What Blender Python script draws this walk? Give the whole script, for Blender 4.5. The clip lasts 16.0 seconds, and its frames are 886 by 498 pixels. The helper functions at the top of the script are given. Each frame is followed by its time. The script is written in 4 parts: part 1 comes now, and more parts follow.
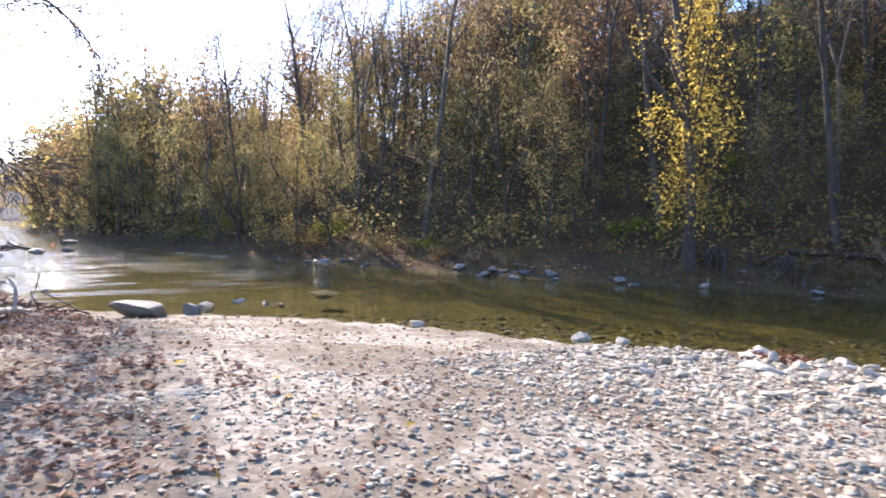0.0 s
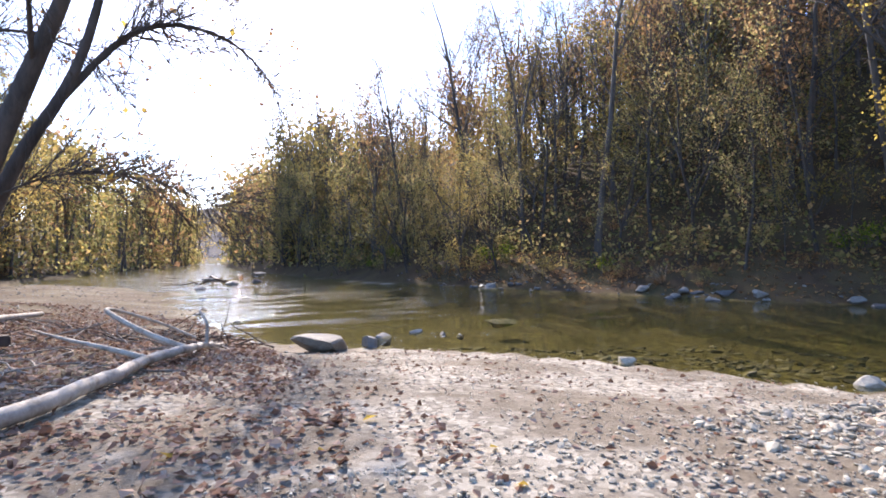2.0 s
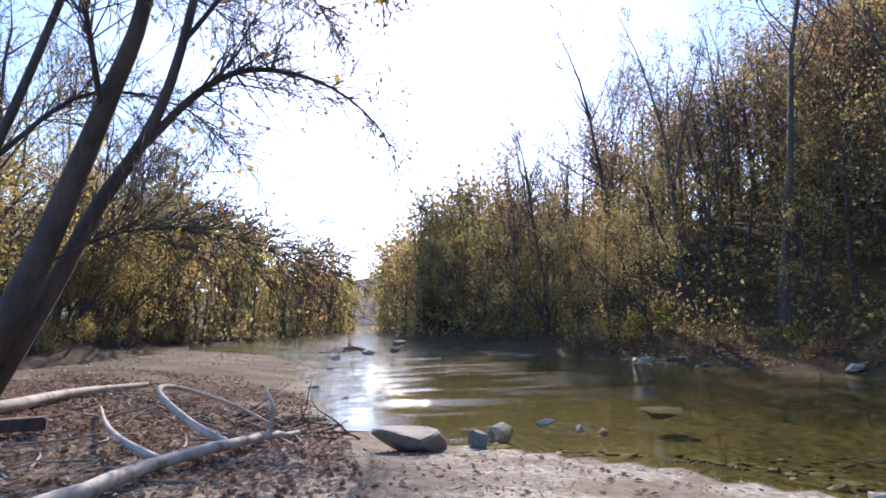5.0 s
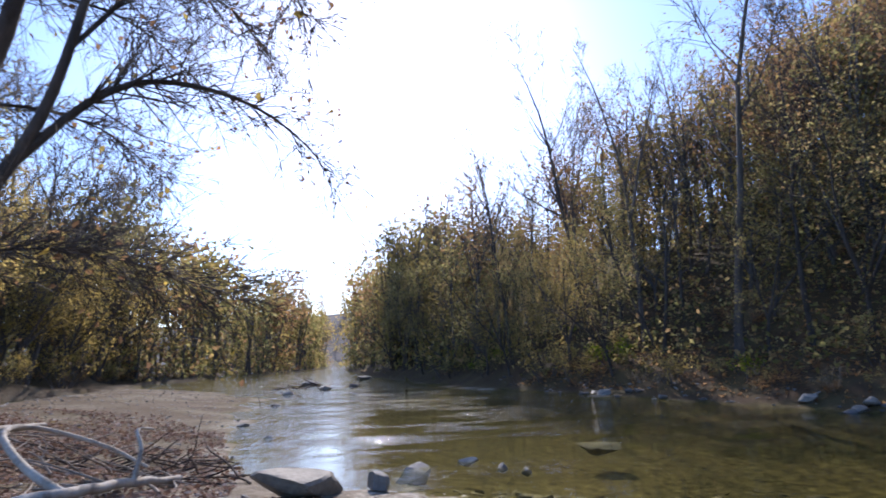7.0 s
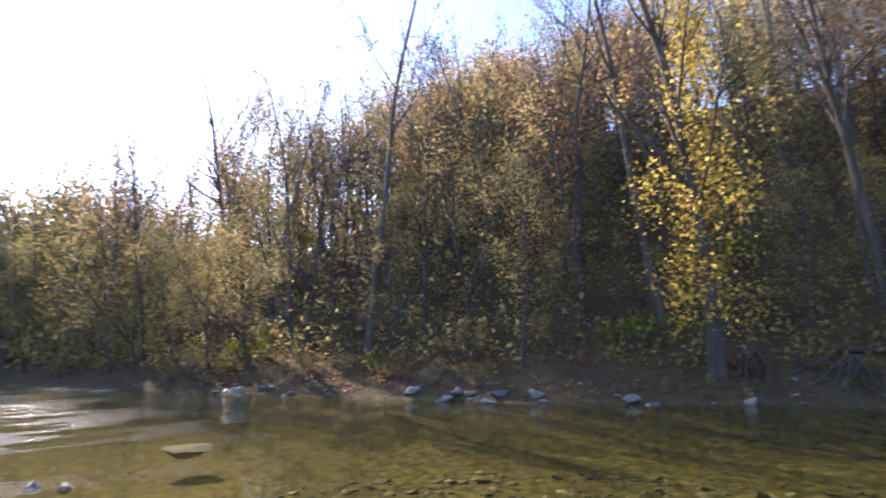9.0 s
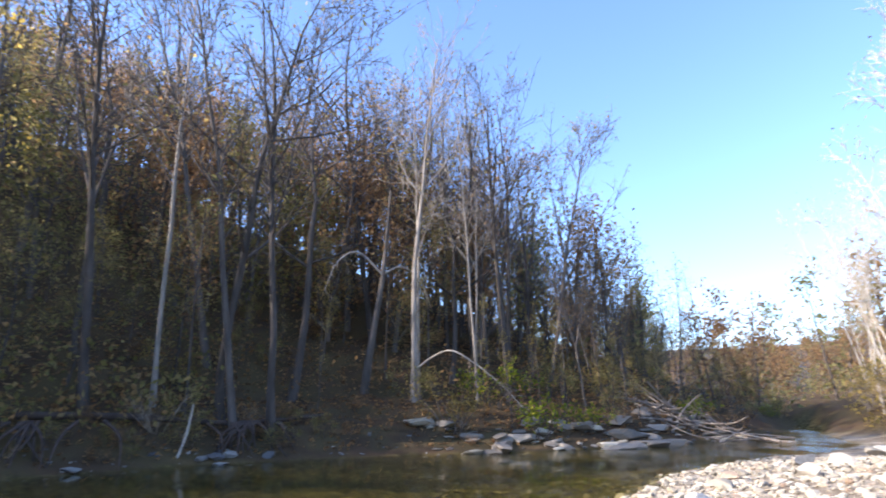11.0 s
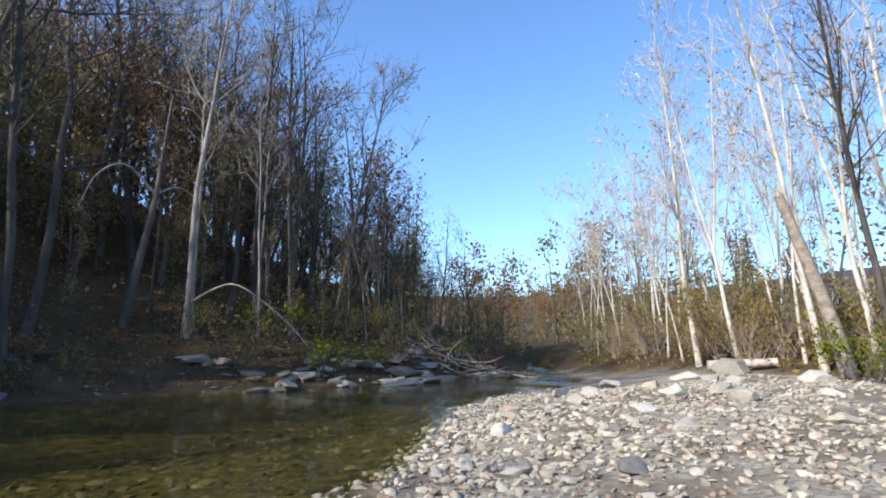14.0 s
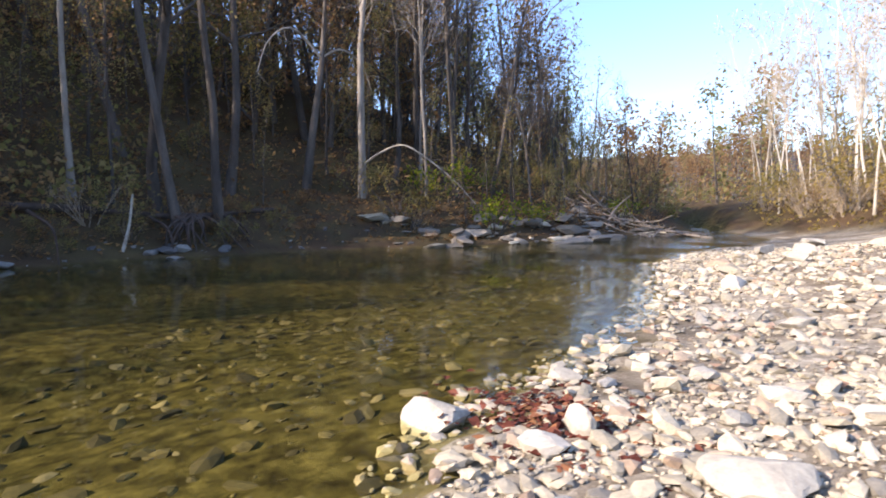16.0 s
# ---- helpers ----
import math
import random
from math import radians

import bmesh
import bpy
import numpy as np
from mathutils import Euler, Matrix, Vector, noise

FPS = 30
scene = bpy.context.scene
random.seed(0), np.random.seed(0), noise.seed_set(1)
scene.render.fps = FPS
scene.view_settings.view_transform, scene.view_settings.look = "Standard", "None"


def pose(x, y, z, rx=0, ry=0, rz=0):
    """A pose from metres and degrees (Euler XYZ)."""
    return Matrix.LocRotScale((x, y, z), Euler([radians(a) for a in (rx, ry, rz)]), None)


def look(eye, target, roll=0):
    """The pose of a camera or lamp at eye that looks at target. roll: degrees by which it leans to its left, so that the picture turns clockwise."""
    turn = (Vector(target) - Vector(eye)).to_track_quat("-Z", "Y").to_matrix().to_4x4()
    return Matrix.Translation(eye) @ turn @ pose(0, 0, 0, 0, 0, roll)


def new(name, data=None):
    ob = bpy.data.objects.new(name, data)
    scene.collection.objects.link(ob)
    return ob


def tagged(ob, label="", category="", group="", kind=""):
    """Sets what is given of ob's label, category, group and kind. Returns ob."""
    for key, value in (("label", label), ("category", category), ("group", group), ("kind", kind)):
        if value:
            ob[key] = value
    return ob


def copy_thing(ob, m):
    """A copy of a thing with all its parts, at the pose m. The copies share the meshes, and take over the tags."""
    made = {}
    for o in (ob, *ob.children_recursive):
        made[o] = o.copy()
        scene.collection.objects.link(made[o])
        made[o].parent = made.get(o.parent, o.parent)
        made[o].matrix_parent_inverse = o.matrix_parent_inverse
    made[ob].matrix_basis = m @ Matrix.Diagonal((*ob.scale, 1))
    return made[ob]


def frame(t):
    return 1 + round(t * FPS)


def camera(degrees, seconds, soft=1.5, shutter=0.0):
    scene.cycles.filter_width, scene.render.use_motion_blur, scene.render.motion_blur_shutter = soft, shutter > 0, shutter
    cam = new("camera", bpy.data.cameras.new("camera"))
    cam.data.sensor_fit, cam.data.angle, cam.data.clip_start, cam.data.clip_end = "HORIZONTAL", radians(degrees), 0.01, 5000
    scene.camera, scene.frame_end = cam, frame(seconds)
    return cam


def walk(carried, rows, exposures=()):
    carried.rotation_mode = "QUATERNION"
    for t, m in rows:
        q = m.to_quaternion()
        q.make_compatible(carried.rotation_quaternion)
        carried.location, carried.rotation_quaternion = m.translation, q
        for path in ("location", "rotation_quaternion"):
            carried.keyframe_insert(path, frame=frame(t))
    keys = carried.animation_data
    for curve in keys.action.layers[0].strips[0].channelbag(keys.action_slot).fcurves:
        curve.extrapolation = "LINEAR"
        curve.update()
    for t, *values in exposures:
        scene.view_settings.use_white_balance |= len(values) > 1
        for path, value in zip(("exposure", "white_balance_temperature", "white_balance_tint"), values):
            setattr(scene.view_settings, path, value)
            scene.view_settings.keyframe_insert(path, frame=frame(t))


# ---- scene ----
cam = camera(75.25, 16.0, soft=1.7, shutter=0.25)
walk(cam, [
    (0, look((0.000, 0.000, 1.858), (6.661, 7.453, 1.569), 1.40)),
    (0.5, look((0.058, 0.446, 1.805), (6.020, 8.472, 1.593), 0.53)),
    (1, look((0.089, 0.861, 1.819), (5.307, 9.391, 1.678), 0.33)),
    (1.5, look((0.207, 1.274, 1.807), (4.984, 10.059, 1.742), -0.42)),
    (2, look((0.358, 1.693, 1.810), (4.812, 10.645, 1.911), -0.91)),
    (2.5, look((0.538, 2.126, 1.796), (4.788, 11.165, 2.278), -1.14)),
    (3, look((0.780, 2.488, 1.747), (4.573, 11.712, 2.465), -1.57)),
    (3.5, look((1.052, 2.838, 1.751), (4.311, 12.256, 2.566), -1.79)),
    (4, look((1.324, 3.174, 1.734), (4.335, 12.667, 2.639), -1.90)),
    (4.5, look((1.533, 3.556, 1.745), (4.162, 13.156, 2.717), -1.20)),
    (4.7, look((1.624, 3.704, 1.780), (3.967, 13.357, 2.933), -1.03)),
    (5.2, look((1.881, 4.001, 1.792), (3.805, 13.718, 3.160), -0.64)),
    (5.7, look((2.188, 4.166, 1.774), (3.862, 13.892, 3.384), -0.62)),
    (6.2, look((2.494, 4.247, 1.742), (4.151, 13.941, 3.553), -0.82)),
    (6.8, look((2.788, 4.305, 1.704), (4.821, 13.908, 3.613), -1.12)),
    (7, look((2.940, 4.346, 1.685), (5.386, 13.855, 3.583), -1.29)),
    (7.5, look((3.281, 4.423, 1.642), (6.882, 13.560, 3.527), -1.31)),
    (8, look((3.621, 4.472, 1.575), (8.184, 13.184, 3.387), -1.21)),
    (8.5, look((3.940, 4.406, 1.564), (9.717, 12.371, 3.347), -1.23)),
    (9, look((4.245, 4.347, 1.581), (11.376, 11.132, 3.342), -1.01)),
    (9.5, look((4.529, 4.239, 1.636), (13.354, 8.511, 3.604), -0.65)),
    (10, look((4.722, 4.183, 1.562), (14.420, 5.095, 3.824), -0.61)),
    (10.2, look((4.787, 4.153, 1.544), (14.515, 3.855, 3.842), -0.43)),
    (10.6, look((4.869, 4.101, 1.538), (14.248, 1.663, 4.005), -0.45)),
    (11, look((4.881, 4.048, 1.592), (13.642, 0.000, 4.211), -0.65)),
    (11.4, look((4.871, 4.011, 1.672), (12.971, -1.180, 4.398), -0.89)),
    (11.8, look((4.887, 4.010, 1.741), (12.421, -1.955, 4.506), -1.03)),
    (12.3, look((5.017, 4.089, 1.760), (12.080, -2.464, 4.437), -0.87)),
    (12.5, look((5.104, 4.114, 1.748), (11.978, -2.664, 4.355), -0.80)),
    (13, look((5.323, 4.275, 1.705), (11.910, -2.847, 4.129), -0.27)),
    (13.5, look((5.592, 4.486, 1.624), (12.077, -2.776, 3.905), 0.27)),
    (14, look((5.917, 4.771, 1.588), (12.499, -2.582, 3.202), 0.36)),
    (14.5, look((6.200, 5.005, 1.520), (13.219, -2.041, 2.558), 0.21)),
    (15, look((6.515, 5.207, 1.439), (13.814, -1.619, 1.790), 0.12)),
    (15.5, look((6.892, 5.367, 1.405), (14.599, -1.002, 1.229), -0.04)),
    (16, look((7.210, 5.525, 1.333), (15.348, -0.241, 0.614), -0.08)),
], [(0, 1.5, 6900, 20), (1.5, 1.35, 6900, 20), (3.5, 1.1, 6900, 21), (4.7, 0.85, 6700, 21), (7, 0.48, 6350, 19), (8, 0.78, 6600, 21), (9, 1.5, 7000, 24),
    (9.5, 2.35, 7300, 28), (10.2, 2.35, 7600, 28), (11.2, 1.0, 6600, 16), (12.3, 0.45, 6350, 11), (13, 0.45, 6350, 11), (14.5, 0.65, 6550, 11), (15.2, 0.9, 6900, 16), (16, 1.15, 7300, 21)])

# ---- light ----
SUN_AZ, SUN_EL = radians(9), radians(31)
world = bpy.data.worlds.new("world")
scene.world = world
world.use_nodes = True
wn = world.node_tree.nodes
sky = wn.new("ShaderNodeTexSky")
sky.sky_type, sky.sun_disc = "NISHITA", False
sky.sun_elevation, sky.sun_rotation = SUN_EL, SUN_AZ
sky.air_density, sky.dust_density, sky.ozone_density = 1.0, 0.6, 7.0
world.node_tree.links.new(sky.outputs[0], wn["Background"].inputs[0])
wn["Background"].inputs[1].default_value = 0.215
sun = new("sun", bpy.data.lights.new("sun", "SUN"))
sun.data.energy, sun.data.angle, sun.data.color = 5.0, radians(0.53), (1.0, 0.95, 0.87)
SUN_DIR = Vector((math.sin(SUN_AZ) * math.cos(SUN_EL), math.cos(SUN_AZ) * math.cos(SUN_EL), math.sin(SUN_EL)))
sun.matrix_world = look(SUN_DIR * 60, (0, 0, 0))


# ---- materials ----
def material(name):
    m = bpy.data.materials.new(name)
    m.use_nodes = True
    n, l = m.node_tree.nodes, m.node_tree.links
    return m, n, l, n["Principled BSDF"]


def ramp(n, stops):
    r = n.new("ShaderNodeValToRGB")
    e = r.color_ramp.elements
    e[0].position, e[0].color = stops[0][0], (*stops[0][1], 1)
    e[1].position, e[1].color = stops[-1][0], (*stops[-1][1], 1)
    for p, c in stops[1:-1]:
        e.new(p).color = (*c, 1)
    return r


def noise_tex(n, l, scale, detail=5, rough=0.6, coord="Object", squash=None):
    t = n.new("ShaderNodeTexCoord")
    x = n.new("ShaderNodeTexNoise")
    x.inputs["Scale"].default_value, x.inputs["Detail"].default_value, x.inputs["Roughness"].default_value = scale, detail, rough
    if squash:
        k = n.new("ShaderNodeMapping")
        k.inputs["Scale"].default_value = squash
        l.new(t.outputs[coord], k.inputs[0])
        l.new(k.outputs[0], x.inputs["Vector"])
    else:
        l.new(t.outputs[coord], x.inputs["Vector"])
    return x


def bump(n, l, source, strength, distance, b):
    k = n.new("ShaderNodeBump")
    k.inputs["Strength"].default_value, k.inputs["Distance"].default_value = strength, distance
    l.new(source, k.inputs["Height"])
    l.new(k.outputs[0], b.inputs["Normal"])


def mixed(n, l, fac, a, b, kind="MIX"):
    k = n.new("ShaderNodeMix")
    k.data_type, k.blend_type = "RGBA", kind
    for src, slot in ((fac, 0), (a, 6), (b, 7)):
        if hasattr(src, "is_linked"):
            l.new(src, k.inputs[slot])
        else:
            k.inputs[slot].default_value = src if slot == 0 else (*src, 1)
    return k.outputs[2]


def bark(name, stops, scale=3.0, squash=(1, 1, 0.25), depth=0.03):
    m, n, l, b = material(name)
    a = noise_tex(n, l, scale, 6, 0.65, squash=squash)
    f = noise_tex(n, l, scale * 7, 4, 0.7, squash=squash)
    r = ramp(n, stops)
    l.new(a.outputs[0], r.inputs[0])
    c = mixed(n, l, 0.5, r.outputs[0], f.outputs[0], "SOFT_LIGHT")
    l.new(c, b.inputs["Base Color"])
    b.inputs["Roughness"].default_value = 0.9
    bump(n, l, f.outputs[0], 0.6, depth, b)
    return m


def foliage(name, stops, through_light=0.68):
    """Leaves: each one has its own colour, and light shines through them."""
    m, n, l, b = material(name)
    n.remove(b)
    g = n.new("ShaderNodeNewGeometry")
    o = n.new("ShaderNodeObjectInfo")
    w = noise_tex(n, l, 0.35, 2, 0.5)
    add = n.new("ShaderNodeMath")
    add.operation = "MULTIPLY_ADD"
    l.new(w.outputs[0], add.inputs[0])
    add.inputs[1].default_value = 0.7
    l.new(g.outputs["Random Per Island"], add.inputs[2])
    sub = n.new("ShaderNodeMath")
    sub.operation = "MULTIPLY_ADD"
    l.new(o.outputs["Random"], sub.inputs[0])
    sub.inputs[1].default_value = 0.3
    l.new(add.outputs[0], sub.inputs[2])
    k = n.new("ShaderNodeMath")
    k.operation = "SUBTRACT"
    l.new(sub.outputs[0], k.inputs[0])
    k.inputs[1].default_value = 0.5
    r = ramp(n, stops)
    l.new(k.outputs[0], r.inputs[0])
    d = n.new("ShaderNodeBsdfDiffuse")
    t = n.new("ShaderNodeBsdfTranslucent")
    s = n.new("ShaderNodeMixShader")
    s.inputs[0].default_value = through_light
    l.new(r.outputs[0], d.inputs[0])
    l.new(r.outputs[0], t.inputs[0])
    l.new(d.outputs[0], s.inputs[1])
    l.new(t.outputs[0], s.inputs[2])
    l.new(s.outputs[0], n["Material Output"].inputs[0])
    return m


BARK_DARK = bark("dark_bark", [(0.3, (0.035, 0.028, 0.022)), (0.7, (0.11, 0.09, 0.075))])
BARK_GREY = bark("grey_bark", [(0.3, (0.055, 0.046, 0.038)), (0.7, (0.145, 0.122, 0.104))])
BARK_WHITE = bark("pale_mottled_bark", [(0.3, (0.26, 0.21, 0.16)), (0.42, (0.38, 0.335, 0.27)), (0.55, (0.54, 0.5, 0.43))], 2.2, (1, 1, 0.5), 0.01)
BARK_TAN = bark("tan_twigs", [(0.3, (0.2, 0.155, 0.11)), (0.7, (0.42, 0.34, 0.25))])
BARK_ASH = bark("pale_grey_bark", [(0.3, (0.17, 0.14, 0.115)), (0.7, (0.38, 0.34, 0.29))])
LOG_WHITE = bark("weathered_pale_wood", [(0.32, (0.18, 0.145, 0.11)), (0.5, (0.4, 0.35, 0.285)), (0.75, (0.54, 0.485, 0.41))], 4.0, (1, 1, 1), 0.01)
DRIFT = bark("grey_driftwood", [(0.3, (0.13, 0.10, 0.075)), (0.7, (0.36, 0.30, 0.24))], 5.0, (1, 1, 1), 0.01)
WET_WOOD = bark("dark_wet_wood", [(0.3, (0.03, 0.02, 0.015)), (0.7, (0.09, 0.06, 0.045))], 5.0, (1, 1, 1), 0.01)
LEAF_OLIVE = foliage("olive_leaves", [(0.0, (0.16, 0.155, 0.06)), (0.4, (0.29, 0.27, 0.105)), (0.75, (0.42, 0.345, 0.145)), (1.0, (0.46, 0.31, 0.15))])
LEAF_GOLD = foliage("golden_leaves", [(0.0, (0.2, 0.165, 0.065)), (0.5, (0.39, 0.295, 0.1)), (1.0, (0.54, 0.4, 0.13))])
LEAF_YELLOW = foliage("yellow_leaves", [(0.0, (0.3, 0.22, 0.06)), (0.5, (0.56, 0.4, 0.09)), (1.0, (0.74, 0.56, 0.14))])
LEAF_RUST = foliage("rust_leaves", [(0.0, (0.15, 0.09, 0.055)), (0.5, (0.34, 0.2, 0.1)), (1.0, (0.46, 0.29, 0.13))])
LEAF_TAN = foliage("tan_leaves", [(0.0, (0.2, 0.15, 0.075)), (0.5, (0.4, 0.29, 0.14)), (1.0, (0.55, 0.4, 0.2))])
LEAF_RED = foliage("wet_red_leaves", [(0.0, (0.07, 0.025, 0.02)), (0.5, (0.17, 0.06, 0.045)), (1.0, (0.32, 0.16, 0.07))], through_light=0.2)
LEAF_GREEN = foliage("green_leaves", [(0.0, (0.07, 0.11, 0.015)), (0.6, (0.22, 0.28, 0.03)), (1.0, (0.45, 0.42, 0.05))])
LEAF_DRY = foliage("fallen_leaves", [(0.0, (0.14, 0.08, 0.055)), (0.35, (0.29, 0.18, 0.13)), (0.7, (0.4, 0.29, 0.22)), (0.92, (0.5, 0.4, 0.32)), (1.0, (0.5, 0.35, 0.08))], through_light=0.2)


def stone_material(name, stops, rough=0.75):
    m, n, l, b = material(name)
    g = n.new("ShaderNodeNewGeometry")
    o = n.new("ShaderNodeObjectInfo")
    add = n.new("ShaderNodeMath")
    l.new(g.outputs["Random Per Island"], add.inputs[0])
    l.new(o.outputs["Random"], add.inputs[1])
    fr = n.new("ShaderNodeMath")
    fr.operation = "FRACT"
    l.new(add.outputs[0], fr.inputs[0])
    r = ramp(n, stops)
    l.new(fr.outputs[0], r.inputs[0])
    a = noise_tex(n, l, 14, 6, 0.7)
    v = ramp(n, [(0.3, (0.62, 0.62, 0.62)), (0.7, (1.1, 1.08, 1.03))])
    l.new(a.outputs[0], v.inputs[0])
    l.new(mixed(n, l, 1.0, r.outputs[0], v.outputs[0], "MULTIPLY"), b.inputs["Base Color"])
    b.inputs["Roughness"].default_value = rough
    bump(n, l, a.outputs[0], 0.5, 0.02, b)
    return m


STONE = stone_material("river_stone", [(0.0, (0.2, 0.185, 0.16)), (0.2, (0.33, 0.295, 0.225)), (0.5, (0.47, 0.415, 0.315)), (0.75, (0.57, 0.515, 0.4)), (0.9, (0.3, 0.21, 0.145)), (1.0, (0.57, 0.52, 0.425))])
STONE_PALE = stone_material("pale_stone", [(0.0, (0.32, 0.295, 0.245)), (0.5, (0.45, 0.415, 0.35)), (1.0, (0.55, 0.515, 0.45))])
STONE_GREY = stone_material("grey_brown_stone", [(0.0, (0.14, 0.125, 0.1)), (0.5, (0.23, 0.2, 0.165)), (1.0, (0.32, 0.285, 0.235))])
STONE_DARK = stone_material("dark_bank_stone", [(0.0, (0.08, 0.08, 0.085)), (0.5, (0.17, 0.165, 0.155)), (1.0, (0.30, 0.28, 0.25))])
STONE_BED = stone_material("algae_covered_stone", [(0.0, (0.03, 0.024, 0.012)), (0.45, (0.1, 0.082, 0.035)), (0.85, (0.17, 0.14, 0.065)), (1.0, (0.3, 0.25, 0.16))])


def ground_material():
    m, n, l, b = material("river_ground")
    fine = noise_tex(n, l, 38, 6, 0.75)
    mid = noise_tex(n, l, 5, 6, 0.65)
    big = noise_tex(n, l, 0.6, 4, 0.6)
    vor = n.new("ShaderNodeTexVoronoi")
    vor.inputs["Scale"].default_value = 16
    tc = n.new("ShaderNodeTexCoord")
    l.new(tc.outputs["Object"], vor.inputs["Vector"])
    sand = ramp(n, [(0.25, (0.15, 0.122, 0.09)), (0.5, (0.25, 0.21, 0.16)), (0.75, (0.34, 0.29, 0.228))])
    l.new(mid.outputs[0], sand.inputs[0])
    grit = ramp(n, [(0.3, (0.55, 0.53, 0.5)), (0.6, (1.0, 0.98, 0.95)), (0.8, (1.2, 1.18, 1.12))])
    l.new(fine.outputs[0], grit.inputs[0])
    c_sand = mixed(n, l, 1.0, sand.outputs[0], grit.outputs[0], "MULTIPLY")
    pebble = ramp(n, [(0.1, (0.18, 0.155, 0.122)), (0.5, (0.34, 0.3, 0.235)), (0.9, (0.5, 0.445, 0.36))])
    l.new(vor.outputs["Color"], pebble.inputs[0])
    patch = ramp(n, [(0.46, (0, 0, 0)), (0.56, (1, 1, 1))])
    l.new(big.outputs[0], patch.inputs[0])
    c_bar = mixed(n, l, patch.outputs[0], c_sand, pebble.outputs[0])
    litter = ramp(n, [(0.3, (0.03, 0.021, 0.013)), (0.5, (0.085, 0.055, 0.033)), (0.7, (0.18, 0.115, 0.065))])
    l.new(fine.outputs[0], litter.inputs[0])
    moss = ramp(n, [(0.4, (0.065, 0.043, 0.027)), (0.6, (0.1, 0.085, 0.035))])
    l.new(big.outputs[0], moss.inputs[0])
    c_wood = mixed(n, l, 0.45, litter.outputs[0], moss.outputs[0])
    # wooded ground greys with distance: air haze put into its base colour
    far_haze = n.new("ShaderNodeAttribute")
    far_haze.attribute_name = "hillside"
    hazy_woods = ramp(n, [(0.3, (0.05, 0.05, 0.055)), (0.7, (0.11, 0.1, 0.1))])
    l.new(big.outputs[0], hazy_woods.inputs[0])
    bed = ramp(n, [(0.34, (0.022, 0.018, 0.008)), (0.5, (0.085, 0.072, 0.026)), (0.68, (0.19, 0.16, 0.06))])
    l.new(mid.outputs[0], bed.inputs[0])
    wood = n.new("ShaderNodeAttribute")
    wood.attribute_name = "woodland"
    under = n.new("ShaderNodeAttribute")
    under.attribute_name = "riverbed"
    c = mixed(n, l, wood.outputs["Fac"], c_bar, c_wood)
    c = mixed(n, l, far_haze.outputs["Fac"], c, hazy_woods.outputs[0])
    c = mixed(n, l, under.outputs["Fac"], c, bed.outputs[0])
    l.new(c, b.inputs["Base Color"])
    b.inputs["Roughness"].default_value = 0.95
    b.inputs["Specular IOR Level"].default_value = 0.08
    bump(n, l, fine.outputs[0], 0.7, 0.03, b)
    return m


def water_material():
    m, n, l, b = material("river_water")
    n.remove(b)
    t = n.new("ShaderNodeBsdfTransparent")
    t.inputs[0].default_value = (0.88, 0.86, 0.66, 1)
    g = n.new("ShaderNodeBsdfGlossy")
    g.inputs["Roughness"].default_value = 0.03
    f = n.new("ShaderNodeLayerWeight")
    f.inputs["Blend"].default_value = 0.5
    power = n.new("ShaderNodeMath")
    power.operation = "POWER"
    l.new(f.outputs["Facing"], power.inputs[0])
    power.inputs[1].default_value = 5
    gloss = n.new("ShaderNodeMath")
    gloss.operation = "MULTIPLY_ADD"
    l.new(power.outputs[0], gloss.inputs[0])
    gloss.inputs[1].default_value, gloss.inputs[2].default_value = 0.98, 0.02
    s = n.new("ShaderNodeMixShader")
    a = noise_tex(n, l, 3.6, 2, 0.5, squash=(0.7, 1.7, 1))
    c = noise_tex(n, l, 13.0, 2, 0.5, squash=(0.7, 1.6, 1))
    big = noise_tex(n, l, 0.55, 3, 0.55, squash=(0.45, 1.2, 1))
    tc = n.new("ShaderNodeTexCoord")
    sep = n.new("ShaderNodeSeparateXYZ")
    l.new(tc.outputs["Object"], sep.inputs[0])
    mr = n.new("ShaderNodeMapRange")
    mr.inputs["From Min"].default_value, mr.inputs["From Max"].default_value = 15, 30
    mr.inputs["To Min"].default_value, mr.inputs["To Max"].default_value = 0.12, 1.0
    l.new(sep.outputs["Y"], mr.inputs[0])
    rm = ramp(n, [(0.46, (0.16, 0.16, 0.16)), (0.56, (1, 1, 1))])
    l.new(big.outputs[0], rm.inputs[0])
    mul = n.new("ShaderNodeMath")
    mul.operation = "MULTIPLY"
    l.new(mr.outputs[0], mul.inputs[0])
    l.new(rm.outputs[0], mul.inputs[1])
    hsum = n.new("ShaderNodeMath")
    hsum.operation = "MULTIPLY_ADD"
    l.new(c.outputs[0], hsum.inputs[0])
    hsum.inputs[1].default_value = 0.55
    l.new(a.outputs[0], hsum.inputs[2])
    k = n.new("ShaderNodeBump")
    k.inputs["Distance"].default_value = 0.13
    l.new(mul.outputs[0], k.inputs["Strength"])
    l.new(hsum.outputs[0], k.inputs["Height"])
    l.new(k.outputs[0], g.inputs["Normal"])
    l.new(k.outputs[0], f.inputs["Normal"])
    l.new(gloss.outputs[0], s.inputs[0])
    l.new(t.outputs[0], s.inputs[1])
    l.new(g.outputs[0], s.inputs[2])
    l.new(s.outputs[0], n["Material Output"].inputs[0])
    return m


